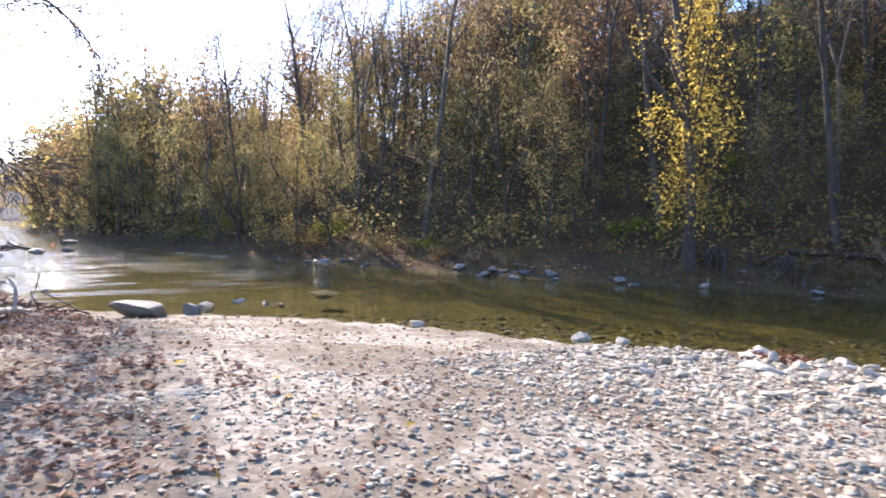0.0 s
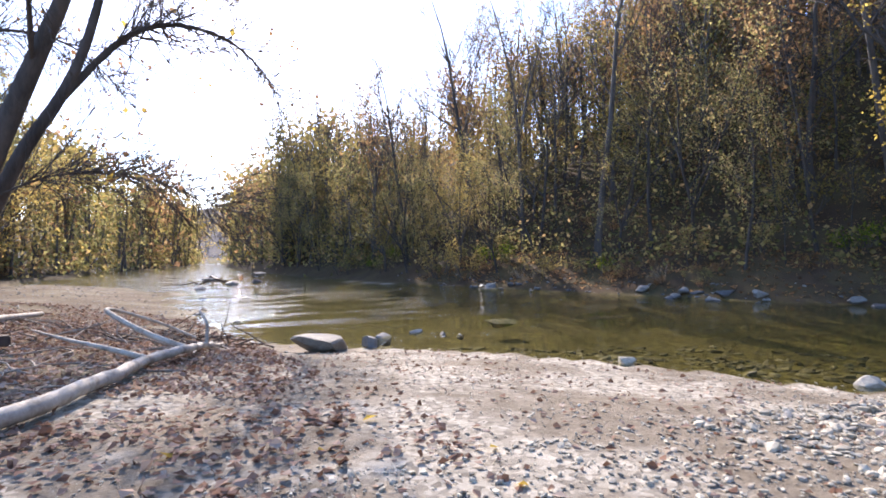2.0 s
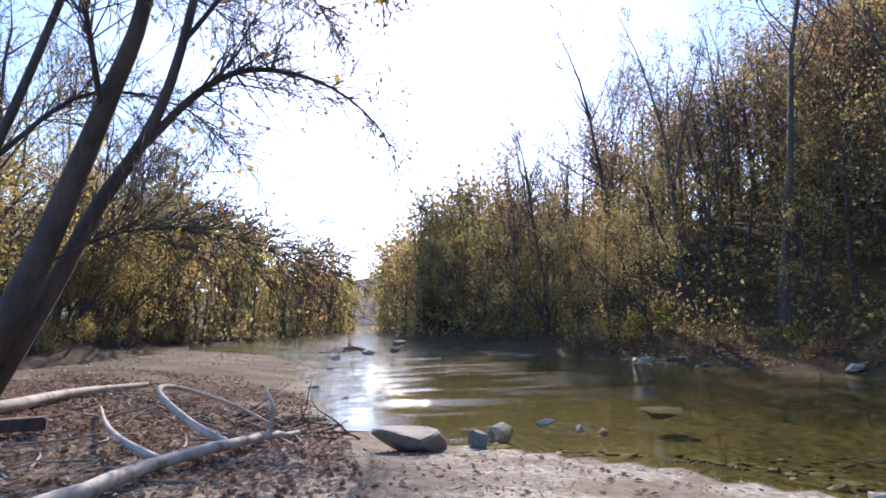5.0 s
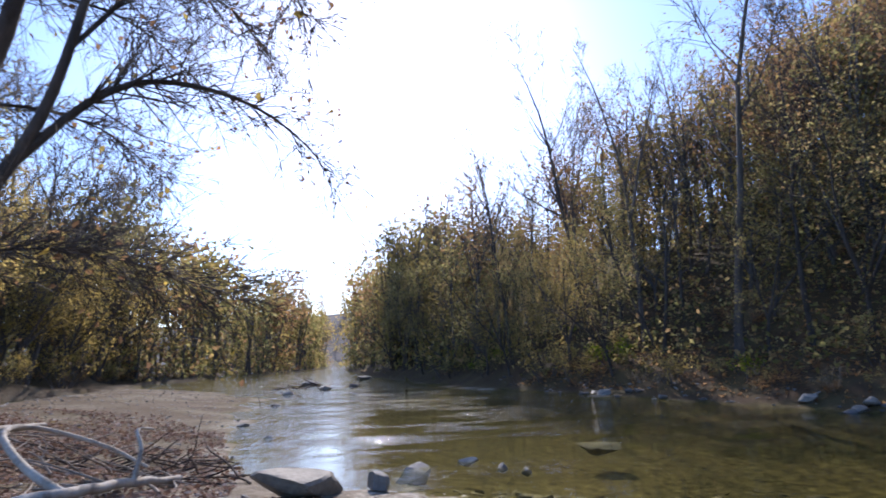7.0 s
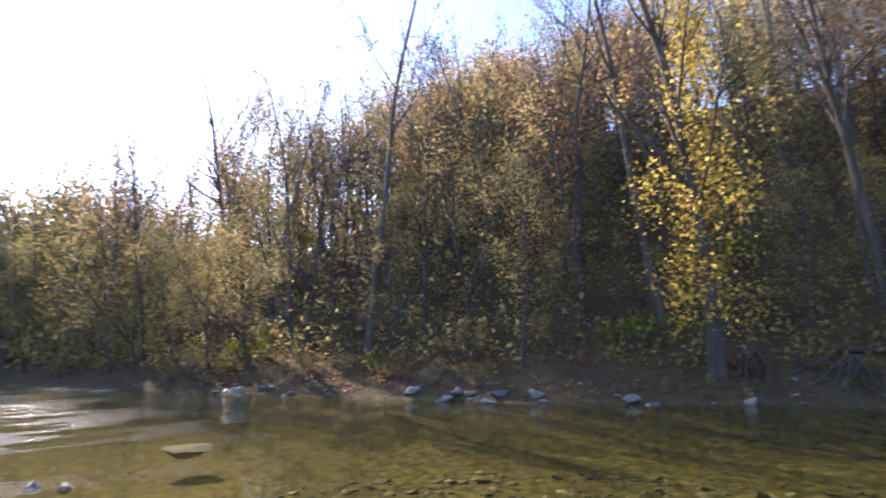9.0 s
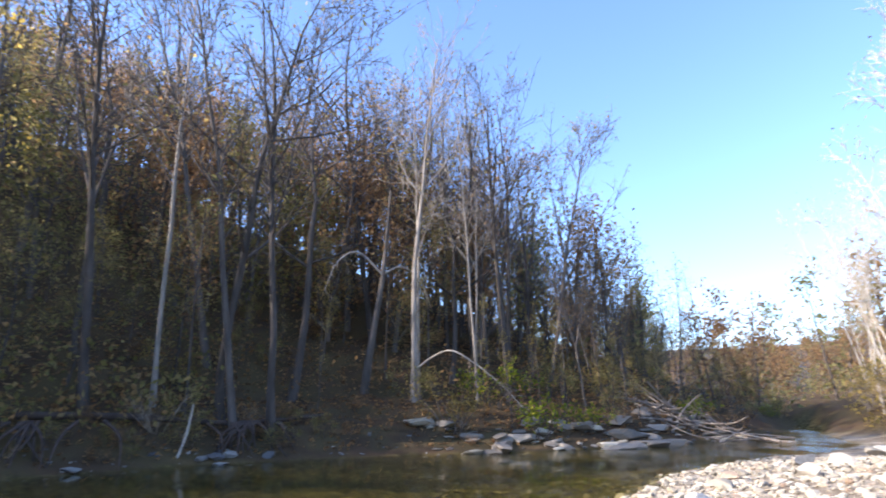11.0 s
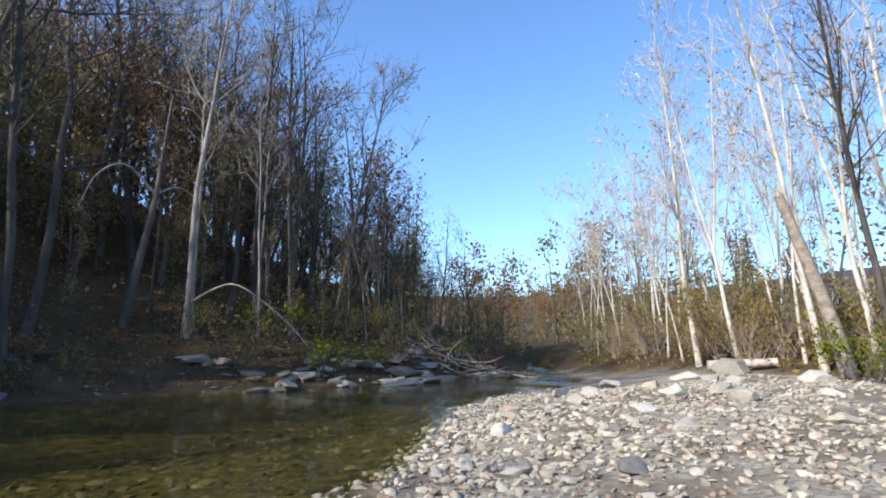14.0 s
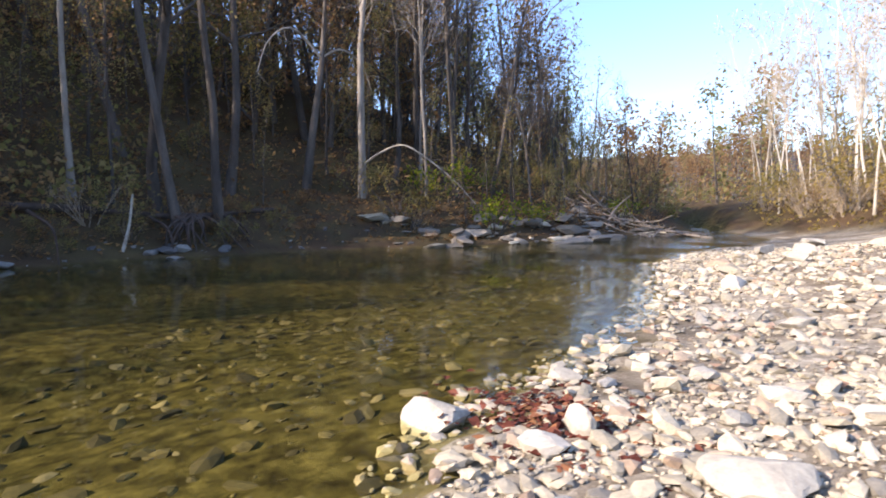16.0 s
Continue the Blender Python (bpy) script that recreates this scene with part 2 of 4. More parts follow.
# ---- geometry helpers ----
class Geo:
    """Collects vertices and faces, and turns them into one mesh."""

    def __init__(self):
        self.v, self.f, self.count = [], [], 0

    def add(self, v, f):
        self.v.append(np.asarray(v, float))
        self.f.append(np.asarray(f, int) + self.count)
        self.count += len(v)

    def add_mixed(self, v, faces):
        self.v.append(np.asarray(v, float))
        self.f += [np.asarray(f, int) + self.count for f in faces]
        self.count += len(v)

    def mesh(self, name, mat, smooth=True):
        me = bpy.data.meshes.new(name)
        v = np.concatenate(self.v)
        sizes = np.concatenate([np.full(len(f), f.shape[1]) for f in self.f])
        idx = np.concatenate([f.ravel() for f in self.f])
        me.vertices.add(len(v))
        me.vertices.foreach_set("co", v.ravel())
        me.loops.add(len(idx))
        me.loops.foreach_set("vertex_index", idx.astype(np.int32))
        me.polygons.add(len(sizes))
        me.polygons.foreach_set("loop_start", np.concatenate([[0], np.cumsum(sizes)[:-1]]).astype(np.int32))
        me.polygons.foreach_set("use_smooth", np.full(len(sizes), smooth))
        me.update(calc_edges=True)
        me.validate()
        me.materials.append(mat)
        return me


def part(name, geo, mat, parent=None, label="", smooth=True):
    ob = new(name, geo.mesh(name, mat, smooth))
    if parent:
        ob.parent = parent
    return tagged(ob, label) if label else ob


def unit(a):
    a = np.asarray(a, float)
    return a / (np.linalg.norm(a) + 1e-12)


def tube(geo, pts, radii, sides=6, cap=False):
    pts = np.asarray(pts, float)
    d = np.gradient(pts, axis=0)
    d /= np.linalg.norm(d, axis=1)[:, None] + 1e-12
    ref = np.array([0.31, 0.93, 0.2]) if abs(d[0][2]) > 0.7 else np.array([0.05, 0.1, 1.0])
    u = np.cross(d, ref)
    u /= np.linalg.norm(u, axis=1)[:, None] + 1e-12
    w = np.cross(d, u)
    a = np.linspace(0, 2 * np.pi, sides, endpoint=False)
    r = np.asarray(radii)[:, None, None]
    v = pts[:, None] + r * (np.cos(a)[None, :, None] * u[:, None] + np.sin(a)[None, :, None] * w[:, None])
    n = len(pts)
    i, j = np.meshgrid(np.arange(n - 1), np.arange(sides), indexing="ij")
    k = (j + 1) % sides
    f = np.stack([i * sides + j, i * sides + k, (i + 1) * sides + k, (i + 1) * sides + j], -1).reshape(-1, 4)
    geo.add(v.reshape(-1, 3), f)
    if cap:
        for e in (0, n - 1):
            ring = v[e]
            geo.add(np.vstack([ring, ring.mean(0)]), [[q, (q + 1) % sides, sides] for q in range(sides)])


def spline(pts, n):
    """A smooth path of n points through the given ones."""
    p = np.asarray(pts, float)
    p = np.vstack([2 * p[0] - p[1], p, 2 * p[-1] - p[-2]])
    out = []
    for s in np.linspace(0, len(p) - 3 - 1e-6, n):
        i, t = int(s), s - int(s)
        a, b, c, d = p[i:i + 4]
        out.append(0.5 * (2 * b + (c - a) * t + (2 * a - 5 * b + 4 * c - d) * t * t + (3 * b - a - 3 * c + d) * t ** 3))
    return np.array(out)


def leaves(geo, centres, size, rng, flat=0.0, long=1.5, plain=False):
    """A leaf of four corners, bent along its middle, at every centre; plain ones have three corners."""
    c = np.asarray(centres, float)
    n = len(c)
    if not n:
        return
    u = rng.normal(size=(n, 3))
    u[:, 2] *= 1 - flat
    u /= np.linalg.norm(u, axis=1)[:, None]
    w = rng.normal(size=(n, 3))
    w[:, 2] *= 1 - flat
    w = np.cross(np.cross(u, w), u)
    w /= np.linalg.norm(w, axis=1)[:, None] + 1e-9
    s = size * rng.uniform(0.55, 1.35, n)[:, None]
    if plain:
        v = np.stack([c - u * s * 0.7 + w * s * 0.5, c - u * s * 0.5 - w * s * 0.5, c + u * s * 0.75], 1)
        geo.add(v.reshape(-1, 3), np.arange(3 * n).reshape(n, 3))
        return
    up = np.cross(u, w)
    v = np.stack([c - u * s * long / 2, c + w * s / 2 + up * s * 0.18, c + u * s * long / 2, c - w * s / 2 + up * s * 0.18], 1)
    geo.add(v.reshape(-1, 3), np.arange(4 * n).reshape(n, 4))


def grow(geo, start, way, length, radius, level, rng, tips, spec):
    """One limb with its side branches. tips collects where leaves sit."""
    n, sides = ((6, 4, 3, 2), (5, 3, 3, 3)) if spec.get("low") else ((10, 5, 3, 2), (8, 4, 3, 3))
    n, sides = n[level], sides[level]
    p, d = [np.asarray(start, float)], unit(way)
    wob = (spec.get("wobble", 0.05), 0.16, 0.24, 0.25)[level]
    lift = (0.0, spec.get("lift", 0.10), 0.05, 0.0)[level]
    for _ in range(n - 1):
        d = unit(d + rng.normal(size=3) * wob + np.array([0, 0, lift]))
        p.append(p[-1] + d * length / (n - 1))
    p = np.array(p)
    s = np.linspace(0, 1, n)
    fork = spec.get("fork") if level == 0 else None
    r = radius * ((1 - 0.3 * s) if fork else (1 - s) ** (0.8 if level == 0 else 1.0) + (0.10 if level == 0 else 0.16))
    if fork:
        p = p[0] + (p - p[0]) * fork[0]
    if level == 0 and not spec.get("leader"):
        r[0] *= 1.35
    if level == spec["depth"]:
        side = unit(np.cross(d, [0.3, 0.9, 0.25])) * r[0]
        up = np.cross(d, side)
        geo.add(np.stack([p[0] + side, p[0] - 0.5 * side + 0.87 * up, p[0] - 0.5 * side - 0.87 * up, p[-1]]), [[0, 1, 3], [1, 2, 3], [2, 0, 3]])
    else:
        tube(geo, p, r, sides)
    if fork:
        turn = rng.uniform(0, 6.28)
        for k in range(fork[1]):
            a = turn + 6.28 * k / fork[1] + rng.normal() * 0.3
            grow(geo, p[-1] - d * 0.1, unit(d + fork[2] * rng.uniform(0.7, 1.3) * np.array([math.cos(a), math.sin(a), 0])), length * (1 - fork[0]) * rng.uniform(0.8, 1.05), r[-1] * 0.8, 0, rng, tips, dict(spec, fork=None, leader=True, clear=0.1))
        return
    if level >= spec["depth"]:
        for q in np.linspace(0.25, 1, spec.get("tipleaves", 5)):
            tips.append(p[0] + (p[-1] - p[0]) * q)
        return
    count = spec["count"][level]
    lo = spec["clear"] if level == 0 else 0.2
    shape = spec.get("profile", lambda u: 1.15 - 0.75 * u)
    for q in np.sort(rng.uniform(lo, 0.98, count)):
        i = min(int(q * (n - 1)), n - 2)
        base = p[i] + (p[i + 1] - p[i]) * (q * (n - 1) - i)
        ang = rng.uniform(0, 2 * np.pi)
        fwd = unit(p[i + 1] - p[i])
        side = unit(np.cross(fwd, [math.cos(ang), math.sin(ang), 0.3]))
        u = (q - lo) / (1 - lo + 1e-6)
        spread = spec["spread"][level] * rng.uniform(0.75, 1.25) * (1.1 - 0.35 * u)
        way2 = unit(fwd * math.cos(spread) + side * math.sin(spread))
        ln = length * spec["ratio"][level] * (shape(u) if level == 0 else 1.1 - 0.5 * q) * rng.uniform(0.6, 1.2)
        grow(geo, base, way2, ln, max(spec.get("twig", 0.014), r[i] * (spec.get("limb", 0.4) if level == 0 else 0.5) * rng.uniform(0.6, 1.0)), level + 1, rng, tips, spec)


def leaf_cloud(tips, n, rng, spread):
    t = np.array(tips)
    return t[rng.integers(0, len(t), n)] + rng.normal(size=(n, 3)) * spread


def make_tree(height, radius, seed, trunk_mat, leaf_mat, nleaf, leaf_size, spec, label, spread=0.3, name="tree"):
    rng = np.random.default_rng(seed)
    wood, crown, tips = Geo(), Geo(), []
    grow(wood, (0, 0, -0.3), (rng.normal() * 0.03, rng.normal() * 0.03, 1), height, radius, 0, rng, tips, spec)
    root = new(name)
    tagged(root, label, "tree")
    part("trunk", wood, trunk_mat, root)
    if nleaf:
        leaves(crown, leaf_cloud(tips, nleaf, rng, spread), leaf_size, rng, plain=True)
        part("crown", crown, leaf_mat, root, smooth=False)
    return root


def make_shrub(height, seed, leaf_mat, nleaf, leaf_size, label, stem_mat=None, stems=7):
    rng = np.random.default_rng(seed)
    wood, crown, tips = Geo(), Geo(), []
    spec = dict(depth=1, count=(4,), spread=(0.6,), ratio=(0.5,), clear=0.2, low=True, wobble=0.12, tipleaves=6)
    for _ in range(stems):
        a = rng.uniform(0, 2 * np.pi)
        grow(wood, (0.3 * math.cos(a), 0.3 * math.sin(a), -0.1), (0.5 * math.cos(a), 0.5 * math.sin(a), 1), height * rng.uniform(0.6, 1.1), 0.025, 0, rng, tips, spec)
    root = new("shrub")
    tagged(root, label, "shrub")
    part("branchwork", wood, stem_mat or BARK_DARK, root)
    leaves(crown, leaf_cloud(tips, nleaf, rng, 0.16), leaf_size, rng, plain=True)
    part("foliage", crown, leaf_mat, root, smooth=False)
    return root


_ico = bmesh.new()
bmesh.ops.create_icosphere(_ico, subdivisions=1, radius=1)
ICO_V = np.array([v.co[:] for v in _ico.verts])
ICO_F = np.array([[v.index for v in f.verts] for f in _ico.faces])
_ico.free()
_ico = bmesh.new()
bmesh.ops.create_icosphere(_ico, subdivisions=3, radius=1)
ICO3_V = np.array([v.co[:] for v in _ico.verts])
ICO3_F = np.array([[v.index for v in f.verts] for f in _ico.faces])
_ico.free()


def turn_z(a):
    c, s = math.cos(a), math.sin(a)
    return np.array([[c, -s, 0], [s, c, 0], [0, 0, 1]])


def rock_geo(size, seed, facets=20, rough=0.05):
    """A broken rock: a ball cut by random planes, with small noise."""
    rng = np.random.default_rng(seed)
    v = ICO3_V.copy()
    for _ in range(facets):
        nrm = unit(rng.normal(size=3))
        h = rng.uniform(0.38, 0.72)
        over = np.maximum(0, v @ nrm - h)
        v = v - over[:, None] * nrm * 0.98
    k = np.array([noise.noise(Vector(q * 2.3) + Vector((seed * 3.1, 0, 0))) + 0.5 * noise.noise(Vector(q * 6.1)) for q in v])
    v = v * (1 + rough * k[:, None]) * np.asarray(size) / 2 / 0.66
    g = Geo()
    g.add(v, ICO3_F)
    return g


def stones_into(geo, centres, sizes, rng, flat=0.45):
    for c, s in zip(centres, sizes):
        v = ICO_V * (1 + rng.uniform(-0.28, 0.28, (len(ICO_V), 1)))
        v = np.clip(v, -0.8, 0.8) * np.array([s * rng.uniform(0.6, 1.0), s * rng.uniform(0.4, 0.75), s * flat * rng.uniform(0.5, 1.1)]) / 2
        tilt = rng.normal(size=2) * 0.2
        v = v + np.stack([0 * v[:, 0], 0 * v[:, 0], v[:, 0] * tilt[0] + v[:, 1] * tilt[1]], 1)
        geo.add(v @ turn_z(rng.uniform(0, 6.28)).T + c, ICO_F)


# ---- the lie of the land ----
FAR_Y = [-400, -150, -95, -40, -26, -20, -12, -7, -2.5, 3, 9, 14, 19, 23, 30, 35, 40, 60, 75, 150, 260, 500]
FAR_X = [280, 110, 72, 36, 26.5, 24.4, 22.4, 22.8, 24.0, 24.0, 21.8, 19.4, 18.0, 17.2, 16.2, 14.8, 13.6, 12.2, 11.0, 15, 27, 60]
NEAR_Y = [-400, -150, -95, -40, -29, -24, -19, -14, -10.5, -6.5, -3, -1.2, 0.5, 2.4, 3.7, 5, 7, 9, 11.4, 13, 15, 24, 34, 40, 43, 48, 60, 86, 115, 150, 260, 500]
NEAR_X = [276, 107, 69.5, 34, 26.4, 23.0, 18.6, 17.0, 16.7, 15.3, 13.0, 11.7, 10.8, 10.2, 9.7, 8.7, 7.9, 7.1, 5.3, 3.3, 2.0, 0.9, 0.3, -1.0, -5.5, -8.5, -10, -6, 0.5, 7, 20, 50]


def far_x(y):
    return np.interp(y, FAR_Y, FAR_X)


def near_x(y):
    return np.interp(y, NEAR_Y, NEAR_X)


def wave(x, y, s, k=0.0):
    return np.sin(x / s + 1.3 * np.sin(y / s * 0.7 + k)) * np.cos(y / s * 0.9 + 0.8 * np.sin(x / s * 0.6 + 2 * k))


def smooth(a, lo, hi):
    t = np.clip((a - lo) / (hi - lo), 0, 1)
    return t * t * (3 - 2 * t)


def wood_edge(x, y):
    """How far a place on the near side lies inside the woods (metres, about)."""
    left = -11.5 - x + 0.8 * np.sin(y * 0.5)
    down = (-17.5 - y) * 0.75 - (x - 9) * 0.12 + np.where(x > 9, (x - 9) * -0.25, 0)
    return np.maximum(left, down)


def land(x, y):
    x, y = np.asarray(x, float), np.asarray(y, float)
    dn = (near_x(y) - x) * 0.85
    df = (x - far_x(y)) * 0.9
    w = 0.5 * wave(x, y, 1.7) + 0.5 * wave(x, y, 0.8, 2.0)
    bar = 0.03 + 0.30 * smooth(dn, 0, 5) + 0.22 * smooth(-x, -2, 4) * smooth(y, 2, 8) + 0.03 * w * smooth(dn, 0, 1) + 0.25 * smooth(-y, 2, 14) * smooth(dn, 0.5, 6)
    into = wood_edge(x, y)
    bar = bar + 1.1 * smooth(into, -0.5, 4) + 0.03 * np.clip(into, 0, 100)
    side = np.interp(y, [22, 28, 35, 44, 52], [-11, -9.5, -9, -8.5, -6])
    inlet = smooth(2.6 - np.abs(x - side), 0, 1.6) * smooth(y, 23, 27)
    bar = bar * (1 - inlet) - 0.3 * inlet
    steep = np.interp(y, [-130, -40, -16, -4, 8, 40, 66, 110], [0.0, 0.28, 0.5, 0.66, 0.86, 0.86, 0.34, 0.25])
    rise = np.clip(df - 5, 0, 95)
    bank = 0.05 + 0.9 * smooth(df, 0, 2.2) + 0.9 * smooth(df, 1.5, 5) + steep * 60 * (1 - np.exp(-rise / 60)) + 0.25 * w * smooth(df, 0, 2)
    bank = bank - 0.3 * bank * smooth(df, 75, 140)
    d = np.minimum(-dn, -df)
    bed = -0.05 - 0.5 * smooth(d, 0, 4.5) + 0.05 * w + 0.1 * smooth(y, 18, 30) * (0.5 + w)
    z = np.where(dn > 0, bar, np.where(df > 0, bank, bed))
    r = np.hypot(x, y)
    hills = 58 * smooth(y, 260, 480) * (0.5 + 0.5 * smooth(x, -80, 60)) * (0.75 + 0.25 * wave(x, y, 90)) + 36 * smooth(-y, 120, 300) * (0.8 + 0.2 * wave(x, y, 70))
    hills = hills + 6 * smooth(-x, 60, 260) + 40 * smooth(x - far_x(y), 60, 200) * smooth(y, 150, 300)
    return z + hills


def axis(lo, a, b, hi, fine):
    near = np.arange(a, b + fine / 2, fine)
    out = lambda span: np.cumsum(fine * 1.22 ** np.arange(1, 60))[np.cumsum(fine * 1.22 ** np.arange(1, 60)) < span]
    return np.concatenate([(a - out(a - lo))[::-1], near, b + out(hi - b)])


GX, GY = axis(-1500, -14, 34, 1500, 0.4), axis(-1500, -26, 46, 1500, 0.4)
gx, gy = np.meshgrid(GX, GY, indexing="ij")
gz = land(gx, gy)
nx, ny = gx.shape
ii, jj = np.meshgrid(np.arange(nx - 1), np.arange(ny - 1), indexing="ij")
g = Geo()
g.add(np.stack([gx, gy, gz], -1).reshape(-1, 3), np.stack([ii * ny + jj, (ii + 1) * ny + jj, (ii + 1) * ny + jj + 1, ii * ny + jj + 1], -1).reshape(-1, 4))
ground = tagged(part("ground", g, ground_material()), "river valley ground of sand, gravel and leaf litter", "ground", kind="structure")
wood_mask = np.maximum(smooth(gx - far_x(gy), -1.2, -0.2), smooth(wood_edge(gx, gy), -1.2, 0.8))
dn_g = near_x(gy) - gx
wood_mask = np.maximum(wood_mask, smooth(np.hypot(gx, gy), 60, 80))
wood_mask = np.maximum(wood_mask, smooth(gy, 43, 46) * smooth(dn_g, 0.2, 1.5))
wood_mask = np.maximum(wood_mask, smooth(-gy, 19, 23) * smooth(dn_g, 0.8, 3))
wood_mask = np.maximum(wood_mask, 0.95 * smooth(1.6 - gx + 0.3 * wave(gx, gy, 0.7), 0, 0.8) * smooth(gy + 0.5 * wave(gx, gy, 0.9, 1), 8.5, 10) * (0.85 + 0.15 * wave(gx, gy, 0.8, 3)))
wood_mask = np.clip(wood_mask, 0, 1)
# the last mask grows with distance only, for the haze colour
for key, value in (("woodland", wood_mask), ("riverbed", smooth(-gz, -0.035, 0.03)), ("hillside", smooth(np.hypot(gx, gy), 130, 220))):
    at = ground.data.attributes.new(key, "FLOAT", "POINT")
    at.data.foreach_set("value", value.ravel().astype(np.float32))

g = Geo()
g.add([(-60, -420, 0), (320, -420, 0), (320, 520, 0), (-60, 520, 0)], [[0, 1, 2, 3]])
water = tagged(part("water", g, water_material()), "shallow clear olive-green river with sunlit riffles", "water", kind="structure")


def on_land(x, y):
    return float(land(x, y))


# ---- trees of the far bank ----
def dome(u):
    return 0.35 + 0.75 * math.sin(math.pi * min(1.0, 0.18 + 0.8 * u))


def vase(u):
    return 1.0 - 0.55 * u


def spire(u):
    return 1.05 - 0.85 * u


TALL = dict(depth=3, count=(20, 7, 4), spread=(0.7, 0.62, 0.65), ratio=(0.36, 0.5, 0.5), clear=0.38, lift=0.2, profile=vase, wobble=0.05, limb=0.5)
FORKED = dict(TALL, fork=(0.42, 2, 0.24), count=(10, 6, 4), clear=0.3)
OAK = dict(depth=3, count=(13, 7, 4), spread=(0.95, 0.8, 0.75), ratio=(0.36, 0.46, 0.42), clear=0.32, lift=0.12, profile=dome, wobble=0.09, limb=0.55)
LEAFY = dict(depth=2, count=(24, 8), spread=(1.0, 0.8), ratio=(0.3, 0.5), clear=0.26, lift=0.08, wobble=0.06, profile=dome, tipleaves=4)
ARCHED = dict(LEAFY, fork=(0.2, 4, 0.4), count=(11, 7), clear=0.12, lift=0.02)
THIN = dict(depth=2, count=(14, 5), spread=(0.75, 0.8), ratio=(0.2, 0.5), clear=0.25, lift=0.12, wobble=0.05, profile=spire)
SYC = dict(depth=3, count=(18, 7, 3), spread=(0.66, 0.65, 0.7), ratio=(0.27, 0.5, 0.5), clear=0.28, lift=0.16, profile=vase, wobble=0.03)

bare_kinds = [make_tree(20, 0.15, 11, BARK_DARK, LEAF_RUST, 260, 0.1, TALL, "tall dark bare tree on the wooded bank", 0.15),
              make_tree(21, 0.17, 12, BARK_GREY, LEAF_RUST, 200, 0.1, FORKED, "tall grey forked tree, nearly bare", 0.15),
              make_tree(17, 0.16, 13, BARK_DARK, LEAF_OLIVE, 420, 0.1, OAK, "dark spreading tree with a few last leaves", 0.2),
              make_tree(18, 0.13, 14, BARK_GREY, LEAF_GOLD, 340, 0.1, TALL, "slim grey tree with a thin last crown", 0.2)]
leafy_kinds = [make_tree(12, 0.1, 21, BARK_DARK, LEAF_OLIVE, 3700, 0.08, LEAFY, "slender tree with olive autumn leaves", 0.3),
               make_tree(10, 0.12, 22, BARK_GREY, LEAF_GOLD, 3500, 0.078, ARCHED, "small many-stemmed tree with yellowing leaves", 0.26),
               make_tree(13, 0.12, 23, BARK_DARK, LEAF_OLIVE, 3900, 0.08, ARCHED, "leafy olive tree with several stems", 0.3)]
rust_kinds = [make_tree(15, 0.14, 31, BARK_DARK, LEAF_RUST, 3500, 0.08, dict(LEAFY, clear=0.25), "tree with rust-brown autumn leaves", 0.28),
              make_tree(14, 0.13, 32, BARK_GREY, LEAF_RUST, 2600, 0.08, dict(ARCHED, clear=0.2), "half-bare tree with brown autumn leaves", 0.28)]
thin_kinds = [make_tree(11, 0.055, 41, BARK_GREY, LEAF_OLIVE, 420, 0.1, THIN, "thin grey sapling with sparse leaves", 0.2),
              make_tree(9, 0.055, 42, BARK_DARK, LEAF_GOLD, 420, 0.1, THIN, "thin dark sapling with sparse yellow leaves", 0.2),
              make_tree(12, 0.06, 43, BARK_DARK, LEAF_RUST, 200, 0.1, THIN, "thin dark sapling, nearly bare", 0.2)]
shrub_kinds = [make_shrub(2.6, 51, LEAF_OLIVE, 800, 0.08, "tangled olive shrub at the foot of the trees"),
               make_shrub(2.0, 52, LEAF_RUST, 520, 0.09, "brown autumn brush on the bank"),
               make_shrub(2.9, 53, LEAF_GOLD, 800, 0.08, "yellowing brush under the trees", BARK_GREY),
               make_shrub(1.6, 54, LEAF_GREEN, 420, 0.09, "low green brush under the trees"),
               make_shrub(3.4, 55, LEAF_TAN, 260, 0.08, "tall twiggy tan brush, nearly bare", BARK_TAN, 11)]
used = set()
merged_trees = []


def plant(kind, x, y, scale=1.0, spin=0.0, lean=(0, 0), group="", z=None, back=False):
    """A tree at its place. lean: degrees towards +x and +y. The first of a kind is the tree itself, the others are copies."""
    z = on_land(x, y) if z is None else z
    scale *= float(np.interp(y, [-34, -20, -12, -6, 62], [0.48, 0.64, 0.84, 1, 1])) if x > far_x(y) else 1
    m = Matrix.Translation((x, y, z - 0.05)) @ Euler((radians(-lean[1]), radians(lean[0]), 0)).to_matrix().to_4x4() @ Matrix.Rotation(spin, 4, "Z") @ Matrix.Scale(scale, 4)
    if back and kind.name in used:
        merged_trees.append((kind, m))
        return None
    if kind.name in used:
        ob = copy_thing(kind, m)
    else:
        used.add(kind.name)
        kind.matrix_basis, ob = m, kind
    if group:
        tagged(ob, group=group)
    return ob


rs = np.random.default_rng(5)
WOODS = "trees of the far bank"
taken = []


def free(x, y, gap):
    if all((x - a) ** 2 + (y - b) ** 2 > gap * gap for a, b in taken):
        taken.append((x, y))
        return True
    return False


